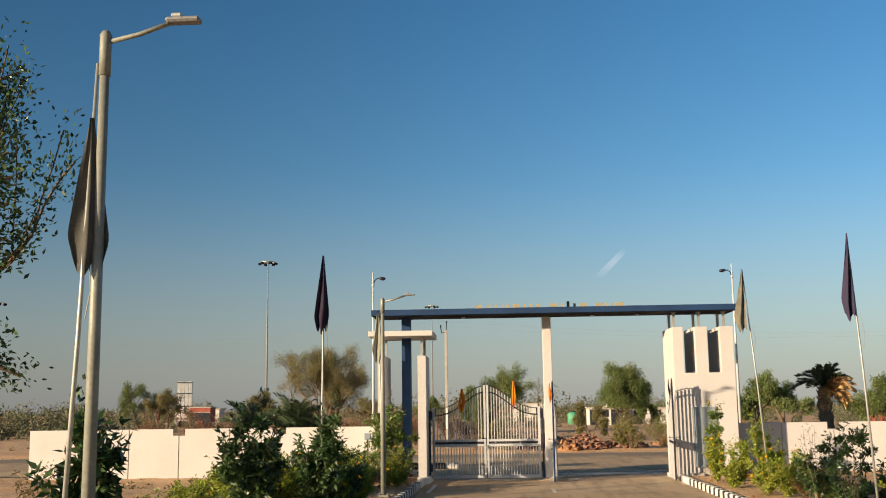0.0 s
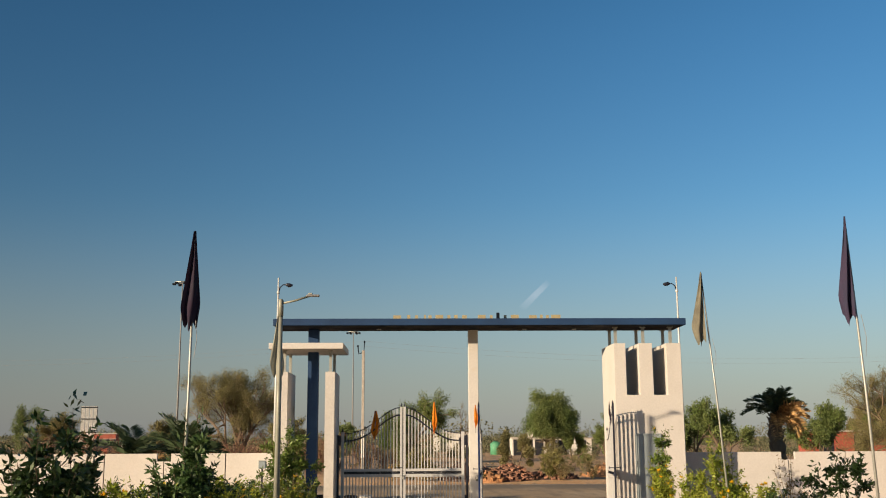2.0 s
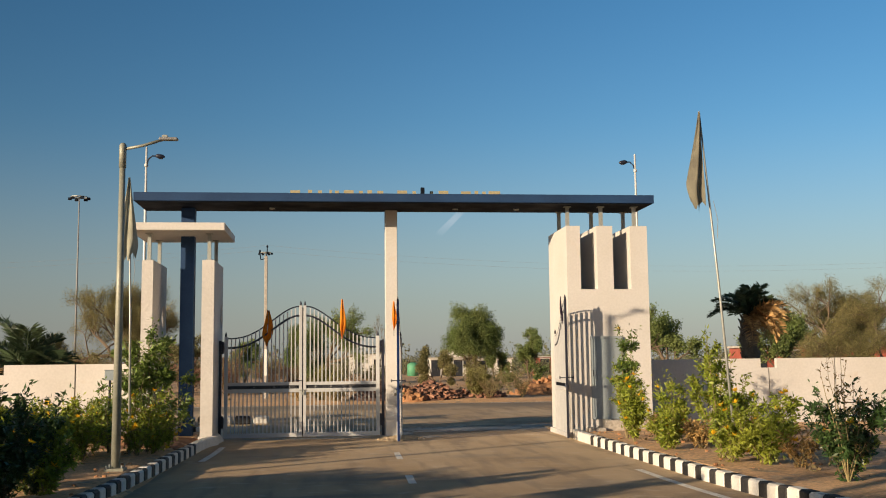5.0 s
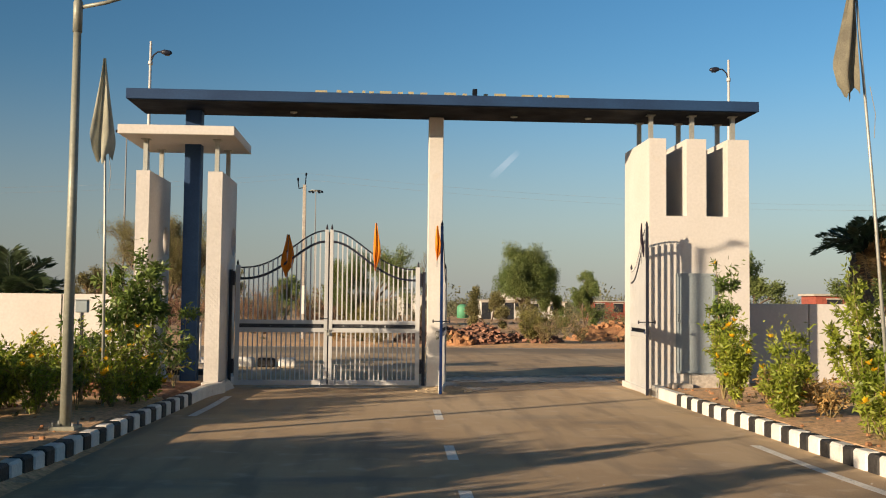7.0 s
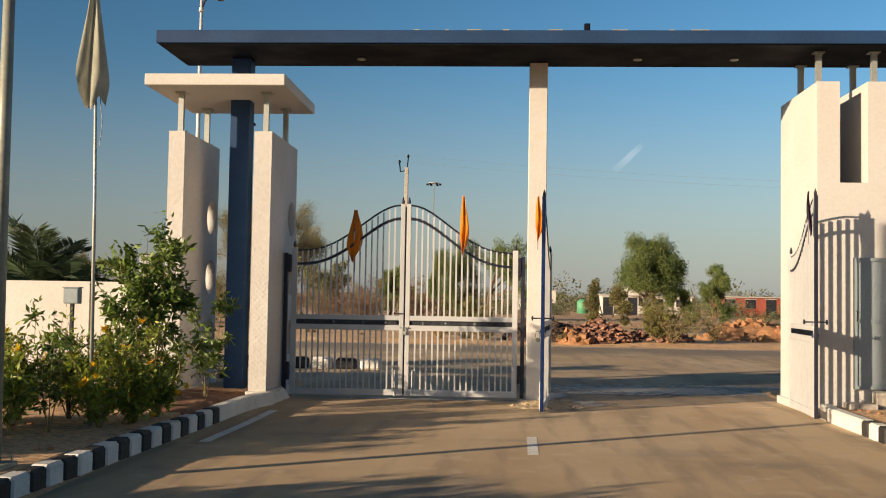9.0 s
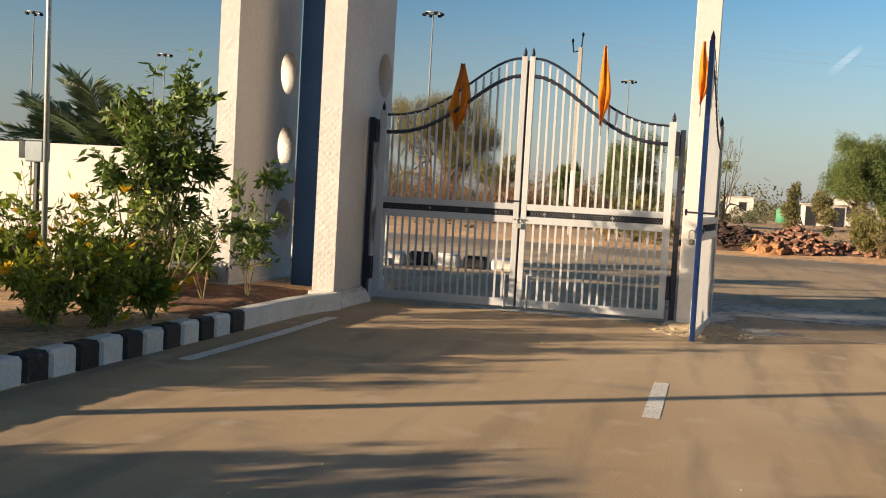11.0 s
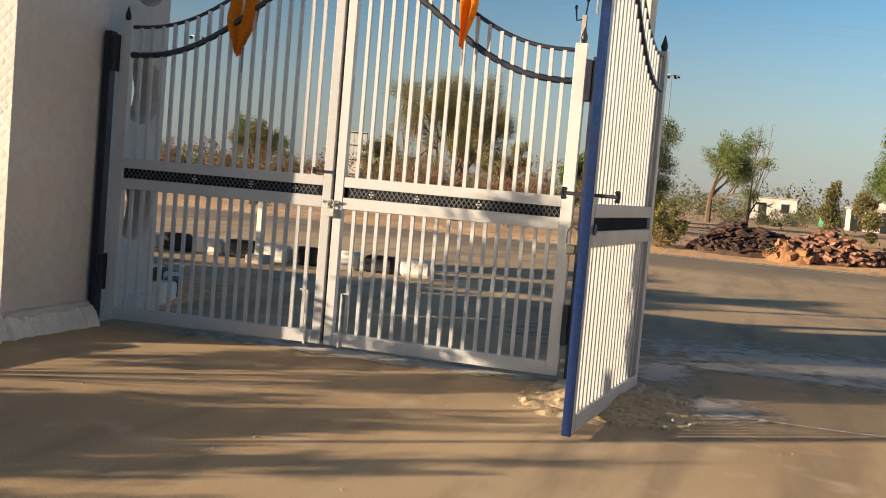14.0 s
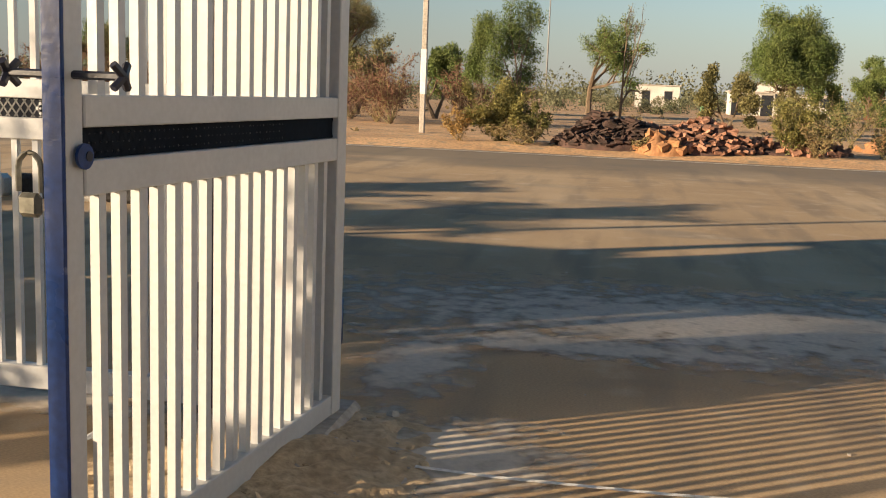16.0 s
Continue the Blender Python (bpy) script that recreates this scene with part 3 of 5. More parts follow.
made("bare_plinth", M["concrete"], tower, box, 4.64, 5.18, -0.806, -0.774, 0.115, 0.36, 0.006, label="unpainted brown cement plinth")
made("step", M["concrete"], tower, box, 3.80, 4.15, -1.10, -0.815, 0.0, 0.20, 0.015, label="rough concrete step")
made("step", M["concrete"], tower, box, 4.16, 4.62, -0.98, -0.815, 0.05, 0.34, 0.015, label="rough concrete step")

# ---- gate leaves ----
LEAF_W = 1.575


def top_curve(s):
    q = max(0.0, min(1.0, s)) ** 1.3
    return 2.06 + 0.66 * q * q * (3 - 2 * q)


def gate_leaf(label, flip=1.0, edge="gate_white", w=LEAF_W):
    """Built in its own frame: hinge at x = 0, free stile at x = w * flip."""
    g = thing("gate_leaf", label=label, category="gate", group="entrance gate leaves")
    X = lambda a, b: (min(a * flip, b * flip), max(a * flip, b * flip))  # noqa: E731
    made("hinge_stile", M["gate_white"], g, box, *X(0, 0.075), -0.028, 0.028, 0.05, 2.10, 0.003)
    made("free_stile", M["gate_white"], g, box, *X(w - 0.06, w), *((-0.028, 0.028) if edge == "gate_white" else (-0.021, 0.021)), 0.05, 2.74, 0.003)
    if edge != "gate_white":
        made("edge_strip", M[edge], g, box, *X(w + 0.0005, w + 0.012), -0.0235, 0.0235, 0.04, 2.75, 0.002, label="dark painted end strip")
    for x, z in ((0.03, 2.10), (w - 0.03, 2.74)):
        made("spike", M["gate_black"], g, tube, [(x * flip, 0, z), (x * flip, 0, z + 0.03), (x * flip, 0, z + 0.05), (x * flip, 0, z + 0.10)], [0.014, 0.022, 0.018, 0.002], 8)
    for z0, z1 in ((0.05, 0.135), (0.955, 1.030), (1.098, 1.165)):
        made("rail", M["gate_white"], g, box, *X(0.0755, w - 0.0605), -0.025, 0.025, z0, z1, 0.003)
    made("mesh_backing", M["dark"], g, box, *X(0.061, w - 0.061), -0.006, 0.006, 1.0305, 1.0975, label="black perforated band")

    def lattice(bm):
        n = 44
        for i in range(-1, n):
            for s in (1, -1):
                a = 0.075 + (w - 0.15) * i / n
                b = a + 0.046
                if a < 0.065 or b > w - 0.065:
                    continue
                za, zb = (1.032, 1.096) if s > 0 else (1.096, 1.032)
                d = 0.0038
                for y in (-0.008, 0.008):
                    bm.faces.new([bm.verts.new((x * flip, y, z)) for x, z in ((a - d, za), (a + d, za), (b + d, zb), (b - d, zb))])
    made("lattice", M["lattice" if edge == "gate_white" else "dark"], g, lattice, label="diamond lattice of black strips")
    def rivet_rows(bm):
        for row in range(3):
            z = 1.044 + 0.020 * row
            for k in range(46):
                x, r = (w - 0.10 - 0.021 * k) * flip, 0.0026 + 0.0009 * math.sin(k * 2.7 + row)
                for y in (-1, 1):
                    ring = [bm.verts.new((x + r * math.cos(q), y * 0.0062, z + r * math.sin(q))) for q in (0, 1.257, 2.513, 3.770, 5.027)]
                    tip = bm.verts.new((x, y * (0.0062 + r), z))
                    for i in range(5):
                        bm.faces.new((ring[i], ring[(i + 1) % 5], tip) if y < 0 else (tip, ring[(i + 1) % 5], ring[i]))
    if edge != "gate_white":
        made("rivet_rows", M["rivet"], g, rivet_rows, label="rows of small black rivets")
    for q in (0.38, 0.64, 0.84) if edge == "gate_white" else ():
        ros = made("rosette", M["gate_white"], g, tube, [(w * q * flip, -0.012, 1.064), (w * q * flip, -0.018, 1.064)], 0.004, 8, label="white painted rosette")
        for dx, dz in ((0, 0.017), (0, -0.017), (0.012, 0), (-0.012, 0)):
            made("petal", M["gate_white"], ros, tube, [(w * q * flip + dx, -0.012, 1.064 + dz), (w * q * flip + dx, -0.017, 1.064 + dz)], 0.0055, 6)
    n, half = 17, 0.0112 if edge == "gate_white" else 0.0132
    for k in range(n):
        x = 0.06 + (w - 0.12) * (k + 1) / (n + 1)
        s = x / w
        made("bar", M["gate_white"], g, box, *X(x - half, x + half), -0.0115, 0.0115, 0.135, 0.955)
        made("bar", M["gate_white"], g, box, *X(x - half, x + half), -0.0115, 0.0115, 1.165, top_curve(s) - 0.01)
    seg = [i / 24 for i in range(25)]
    made("top_rail", M["gate_black"], g, tube, [((0.06 + (w - 0.12) * s) * flip, 0, top_curve(s)) for s in seg], 0.013, 6, label="thin black curved rail")
    made("curved_rail", M["gate_black"], g, tube, [((0.06 + (w - 0.12) * s) * flip, -0.004, top_curve(s) - 0.19) for s in seg], 0.021, 6, label="black curved rail")
    if edge == "gate_white" and flip > 0:
        made("stop_strip", M["gate_black"], g, box, *X(w + 0.001, w + 0.032), 0.012, 0.02, 0.06, 2.70, label="dark stop strip")
        made("latch", M["gate_black"], g, tube, [((w - 0.12) * flip, -0.035, 1.19), (w * flip, -0.035, 1.19)], 0.009, 6)
        made("latch_knob", M["gate_black"], g, box, *X(w - 0.135, w - 0.115), -0.05, -0.02, 1.17, 1.215, 0.004)
    if edge == "gate_white":
        made("drop_bolt", M["gate_white"], g, tube, [((w - 0.16) * flip, -0.03, 0.40), ((w - 0.11) * flip, -0.03, 0.40), ((w - 0.11) * flip, -0.03, 0.04)], 0.009, 6)
    else:
        for yy in (-0.034, 0.034):
            lug = made("lug", M["gate_blue"], g, tube, [((w - 0.045) * flip, yy - 0.004, 1.04), ((w - 0.045) * flip, yy + 0.004, 1.04)], 0.027, 14, label="blue locking lug")
            made("eye", M["gate_black"], lug, tube, [((w - 0.055) * flip, yy - 0.006, 1.04), ((w - 0.055) * flip, yy + 0.006, 1.04)], 0.011, 10)
        made("bolt_rod", M["gate_black"], g, tube, [((w - 0.03) * flip, -0.13, 1.205), ((w - 0.03) * flip, 0.13, 1.205)], 0.009, 6)
        for yy in (-0.13, 0.13):
            for q in (0.785, 2.356):
                dx, dz = 0.034 * math.cos(q), 0.034 * math.sin(q)
                made("knob", M["gate_black"], g, tube, [((w - 0.03) * flip - dx, yy, 1.205 - dz), ((w - 0.03) * flip, yy * 1.06, 1.205), ((w - 0.03) * flip + dx, yy, 1.205 + dz)], 0.009, 6)
        made("drop_bolt", M["gate_white"], g, tube, [((w - 0.16) * flip, 0.03, 0.40), ((w - 0.11) * flip, 0.03, 0.40), ((w - 0.11) * flip, 0.03, 0.04)], 0.009, 6)
    for z in (0.3, 1.8):
        made("hinge", M["gate_blue"], g, tube, [(-0.02 * flip, 0, z), (-0.02 * flip, 0, z + 0.16)], 0.024, 8, label="dark blue barrel hinge")
    return g


def put(g, x, y, turn, z=0.0):
    g.matrix_basis = pose(x, y, z, 0, 0, turn)


GATE_Y = 0.29
a = gate_leaf("closed white steel gate leaf with upright bars beside slab pillar")
put(a, -3.455, 0.15, 5.1)
b = gate_leaf("closed white steel gate leaf padlocked to its neighbour", -1.0)
put(b, -0.285, GATE_Y, 0)
c = gate_leaf("white steel gate leaf swung open beside the central pillar", -1.0, "gate_blue", 1.51)
put(c, 0.166, 0.39, 84.2, -0.02)
d = gate_leaf("white steel gate leaf swung open against the tower", 1.0, "gate_black", 1.55)
put(d, 3.425, 0.16, -94.5)

padlock = thing("padlock", (-1.87, GATE_Y - 0.05, 0.90), label="steel padlock with chain hanging on the closed gate", category="padlock")
made("body", M["steel"], padlock, box, -0.03, 0.03, -0.012, 0.012, 0, 0.055, 0.004)
made("shackle", M["steel"], padlock, tube, [(-0.02, 0, 0.05)] + [(0.02 * math.cos(a), 0, 0.09 + 0.02 * math.sin(a)) for a in np.linspace(math.pi, 0, 7)] + [(0.02, 0, 0.05)], 0.005, 6)
made("chain", M["steel"], padlock, tube, [(-0.06 + 0.02 * k, 0.02 * (k % 2), 0.10 - 0.008 * k * (6 - k) / 3) for k in range(7)], 0.009, 6)
padlock2 = thing("padlock", (-0.055, -1.11, 0.885), 84, label="brass-grey padlock hanging from the open leaf's hasp", category="padlock")
made("body", M["lock"], padlock2, box, -0.012, 0.012, -0.034, 0.019, 0.008, 0.058, 0.009)
made("shackle", M["lock"], padlock2, tube, [(0, -0.035, 0.06)] + [(0, -0.0075 + 0.0275 * math.cos(a), 0.11 + 0.03 * math.sin(a)) for a in np.linspace(math.pi, 0, 7)] + [(0, 0.02, 0.06)], 0.006, 6)

for x, y, lbl in ((-3.53, 0.12, "dark navy steel hinge post fixed to the slab pillar"), (-0.215, GATE_Y, "dark navy steel hinge post beside the central pillar")):
    hp = thing("hinge_post", (x, y, 0.0), label=lbl, category="post")
    made("post", M["gate_black"], hp, box, -0.028, 0.028, -0.035, 0.035, 0.0, 2.02, 0.004)
    for z in (0.25, 1.75):
        made("bracket", M["gate_black"], hp, box, 0.03 if x < -1 else -0.07, 0.07 if x < -1 else -0.03, -0.05, 0.03, z, z + 0.25, 0.006)

# ---- boundary walls ----
def wall_panel(bm, x0, x1, top, nl, nr):
    z0 = 0.0
    out = [(x0, z0), (x1, z0)]
    out += [(x1, top - 0.2), (x1 - 0.17, top - 0.2), (x1 - 0.17, top)] if nr else [(x1, top)]
    out += [(x0 + 0.17, top), (x0 + 0.17, top - 0.2), (x0, top - 0.2)] if nl else [(x0, top)]
    prism(bm, out, 0.40, 0.52)


def boundary(name, joints, ends, notches, top):
    w = thing(name, label="white painted precast panel boundary wall with dark joints", category="wall", kind="structure")
    xs = sorted(joints + list(ends))
    for x0, x1 in zip(xs, xs[1:]):
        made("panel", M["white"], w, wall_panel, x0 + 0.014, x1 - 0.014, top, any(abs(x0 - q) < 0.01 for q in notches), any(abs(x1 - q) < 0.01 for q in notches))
    for x in joints:
        # dark strip added behind each panel gap so the joint reads dark
        made("post", M["dark"], w, box, x - 0.05, x + 0.05, 0.50, 0.62, 0.0, top - (0.2 if any(abs(x - q) < 0.01 for q in notches) else 0.02), label="dark upright strip backing the panel gap")


boundary("wall_west", [-6.45, -8.03, -9.55, -11.08, -12.6, -14.1], (-15.65, -4.975), (-8.03, -11.08), 1.575)
boundary("wall_east", [6.72, 8.22, 9.74, 11.25, 12.75, 14.25, 15.75, 17.25, 18.75, 20.25], (5.21, 22.0), (8.22, 12.75), 1.535)

# ---- street lamps ----
def street_lamp(x, y, z, top, arm, label, r=0.052, reach=1.0, turn=0.0, head=0.2):
    g = thing("street_lamp", (x, y, z), turn, label=label, category="street lamp", group="street lamps")
    h = top - z
    made("base_plate", M["lamp_paint"], g, box, -0.13, 0.13, -0.13, 0.13, -0.02, 0.02, 0.004)
    for dx in (-0.1, 0.1):
        for dy in (-0.1, 0.1):
            made("bolt", M["steel"], g, tube, [(dx, dy, 0.02), (dx, dy, 0.06)], 0.01, 6)
    made("pole", M["lamp_paint"], g, tube, [(0, 0, 0.02), (0, 0, h * 0.5), (0, 0, h - 0.02)], [r * 1.25, r, r * 0.8], 8, label="tapered octagonal pole")
    made("collar", M["lamp_paint"], g, tube, [(0, 0, h - 0.32), (0, 0, h), (0, 0, h + 0.03)], [r, r, r * 0.6], 10)
    made("arm", M["lamp_paint"], g, tube, [(0, 0, h - 0.06), (arm * 0.5, 0, h), (arm, 0, h + 0.09)], r * 0.42, 8)
    hd = made("lamp_head", M["wire"], g, box, arm - 0.06, arm + head, -0.055, 0.055, h + 0.075, h + 0.115, 0.015, label="flat grey led lamp head")
    made("driver_box", M["steel"], hd, box, arm - 0.02, arm + 0.06, -0.035, 0.035, h + 0.1155, h + 0.15, 0.008)
    return g


street_lamp(-4.17, -6.76, 0.15, 4.59, 0.55, "grey octagonal street lamp by the kerb with slanted arm", 0.05)
street_lamp(-4.50, -23.0, 0.52, 4.88, 0.52, "grey octagonal street lamp beside a leaning flagpole", 0.045)


def gooseneck_lamp(x, y, z, top, way, label):
    g = thing("street_lamp", (x, y, z), label=label, category="street lamp", group="street lamps")
    h = top - z
    made("base_plate", M["lamp_paint"], g, box, -0.11, 0.11, -0.11, 0.11, -0.02, 0.02, 0.004)
    made("pole", M["bright_steel"], g, tube, [(0, 0, 0.02), (0, 0, h * 0.6), (0, 0, h)], [0.055, 0.036, 0.022], 8, label="thin bright steel pole")
    made("collar", M["bright_steel"], g, tube, [(0, 0, h - 0.45), (0, 0, h - 0.38)], 0.042, 10)
    made("arm", M["gate_black"], g, tube, [(0, 0, h - 0.42), (way * 0.05, 0, h - 0.27), (way * 0.13, 0, h - 0.20), (way * 0.24, 0, h - 0.20)], 0.016, 6, label="curved gooseneck arm")
    hd = made("lamp_head", M["gate_black"], g, tube, [(way * 0.20, 0, h - 0.20), (way * 0.25, 0, h - 0.20), (way * 0.36, 0, h - 0.215), (way * 0.40, 0, h - 0.22)], [0.03, 0.05, 0.045, 0.02], 10, label="small dark lamp head")
    made("lens", M["dark_glass"], hd, box, way * 0.31 - 0.045, way * 0.31 + 0.045, -0.03, 0.03, h - 0.268, h - 0.255, 0.004)


gooseneck_lamp(-5.40, 1.9, 0.12, 6.40, 1.0, "thin steel street lamp rising behind the entrance beam")
gooseneck_lamp(6.15, 2.95, 0.12, 6.58, -1.0, "thin steel street lamp rising behind the gate tower")

# ---- flags ----
def flag_cloth(bm, top, length, width, seed, skew=0.0, lead=0.5):
    rnd = random.Random(seed)
    ph, nv, nu = rnd.random() * 6, 22, 12
    rows = []
    for j in range(nv + 1):
        v = j / nv
        w = width * (0.10 + 0.90 * min(1, v * 1.25) ** 1.1) * (1 - 0.25 * max(0, v - 0.85) / 0.15)
        row = []
        for i in range(nu + 1):
            u = i / nu - lead
            fold = math.sin(u * 9 + ph + v * 2.0) * 0.05 * (0.3 + v) + math.sin(u * 17 - ph) * 0.015
            drop = length * v * (1 - 0.12 * abs(i / nu - 0.5)) - 0.06 * math.sin(i * 1.3 + ph) * v
            row.append(bm.verts.new(Vector(top) + Vector((u * w + skew * v * length, fold, -drop))))
        rows.append(row)
    for a, b in zip(rows, rows[1:]):
        for i in range(nu):
            bm.faces.new((a[i], a[i + 1], b[i + 1], b[i])).smooth = True


def flagpole(base, top, length, width, cloth, label, seed, below=0.0, r=0.018, lead=0.5):
    g = thing("flagpole", base, label=label, category="flagpole", group="flagpoles")
    t = Vector(top) - Vector(base)
    made("pole", M["steel"], g, tube, [(0, 0, -0.1), t * 0.5 + Vector((0.012, 0, 0)), t], [r * 1.2, r, r * 0.7], 8, label="slender pale metal pole")
    made("flag", M[cloth], g, flag_cloth, t * (1 - below / t.length) + Vector((0, -0.02, 0.02)), length, width, seed, 0.0, lead, label="limp drooping cloth flag")
    made("cord", M["wire"], g, tube, [t * (1 - (below + length * 0.9) / t.length) + Vector((0.06, -0.02, 0)), t * (1 - (below + length * 1.1) / t.length) + Vector((0.09, -0.03, 0)), t * (1 - (below + length * 1.28) / t.length) + Vector((0.06, -0.02, 0))], 0.004, 5)
    return g


flagpole((4.33, -7.24, 0.13), (3.98, -7.24, 5.05), 1.42, 0.24, "cloth_olive", "leaning pale flagpole with limp olive-grey flag", 3, lead=0.9)
flagpole((-4.52, -13.2, 0.28), (-4.474, -13.2, 4.64), 1.30, 0.24, "cloth_dark", "pale flagpole with limp dark maroon flag", 5, lead=0.62)
flagpole((4.40, -13.36, 0.28), (4.214, -13.36, 4.81), 1.45, 0.17, "cloth_navy", "leaning flagpole with limp faded navy flag", 8, lead=0.85)
flagpole((-4.71, -23.0, 0.55), (-4.555, -23.0, 4.66), 1.15, 0.30, "cloth_slate", "leaning flagpole with faded flag wound round it", 11, 0.45)
flagpole((-4.46, -4.29, 0.13), (-4.55, -4.29, 4.56), 1.34, 0.30, "cloth_grey", "slender flagpole with limp grey-green flag by shrubs", 13)


def pennant_cloth(bm, length, width, seed):
    """A limp pointed pennant: narrow at its tie, full below the middle, drawn to a ragged tip."""
    ph, nv, nu, rows = random.Random(seed).random() * 6, 24, 10, []
    for j in range(nv + 1):
        v = j / nv
        w = width * (0.16 + 0.84 * math.sin(math.pi * min(1.0, 0.10 + 0.62 * v) if v < 0.65 else math.pi * (0.5 + 0.47 * (v - 0.65) / 0.35)) ** 2.0)
        row = []
        for i in range(nu + 1):
            u = i / nu - 0.5
            fold = 0.022 * math.sin(u * 11 + ph + v * 3) + 0.012 * math.sin(u * 23 - ph)
            row.append(bm.verts.new((u * w + 0.03 * math.sin(v * 4 + ph) * v, -0.012 + fold, -length * v * (1 - 0.06 * abs(u)))))
        rows.append(row)
    for a, b in zip(rows, rows[1:]):
        for i in range(nu):
            bm.faces.new((a[i], a[i + 1], b[i + 1], b[i])).smooth = True


def pennant(at, length, width, cloth, label, seed, stick=0.25):
    g = thing("pennant", at, label=label, category="flag", group="gate pennants")
    made("stick", M["wire"], g, tube, [(0, 0, -length - 0.1), (0, 0, 0.0)], 0.006, 6)
    made("cloth", M[cloth], g, pennant_cloth, length, width, seed)


pennant((-2.58, GATE_Y - 0.07, 2.64), 0.74, 0.22, "cloth_rust", "rust-orange pennant tied to the closed gate", 21)
pennant((-1.06, GATE_Y - 0.07, 2.86), 0.84, 0.13, "cloth_orange", "bright saffron pennant tied to the closed gate", 22)
pennant((-0.055, -0.95, 2.74), 0.58, 0.10, "cloth_orange", "saffron pennant hanging from the open gate leaf", 23)
pennant((3.22, -1.36, 2.80), 0.55, 0.05, "cloth_dark", "dark ribbon hanging from the open gate leaf", 24)

# ---- plants ----
def leaf_arrays(centres, ways, size, rng, width=0.34):
    """Rhombic leaves at centres, along ways; returns vertices and faces."""
    n = len(centres)
    c, w = np.asarray(centres, float), np.asarray(ways, float)
    w = w / (np.linalg.norm(w, axis=1, keepdims=True) + 1e-9)
    s = np.cross(w, rng.normal(size=(n, 3)))
    s = s / (np.linalg.norm(s, axis=1, keepdims=True) + 1e-9)
    ln = (size * rng.uniform(0.6, 1.3, n))[:, None]
    v = np.stack([c, c + w * ln * 0.45 + s * ln * width * 0.5, c + w * ln, c + w * ln * 0.45 - s * ln * width * 0.5], 1).reshape(-1, 3)
    return v, np.arange(4 * n).reshape(-1, 4)


def quads(name, v, f, material):
    me = bpy.data.meshes.new(name)
    me.vertices.add(len(v))
    me.vertices.foreach_set("co", np.asarray(v, np.float32).ravel())
    me.loops.add(4 * len(f))
    me.loops.foreach_set("vertex_index", np.asarray(f, np.int32).ravel())
    me.polygons.add(len(f))
    me.polygons.foreach_set("loop_start", np.arange(0, 4 * len(f), 4, dtype=np.int32))
    me.polygons.foreach_set("loop_total", np.full(len(f), 4, np.int32))
    me.materials.append(material)
    me.update(calc_edges=True)
    return me


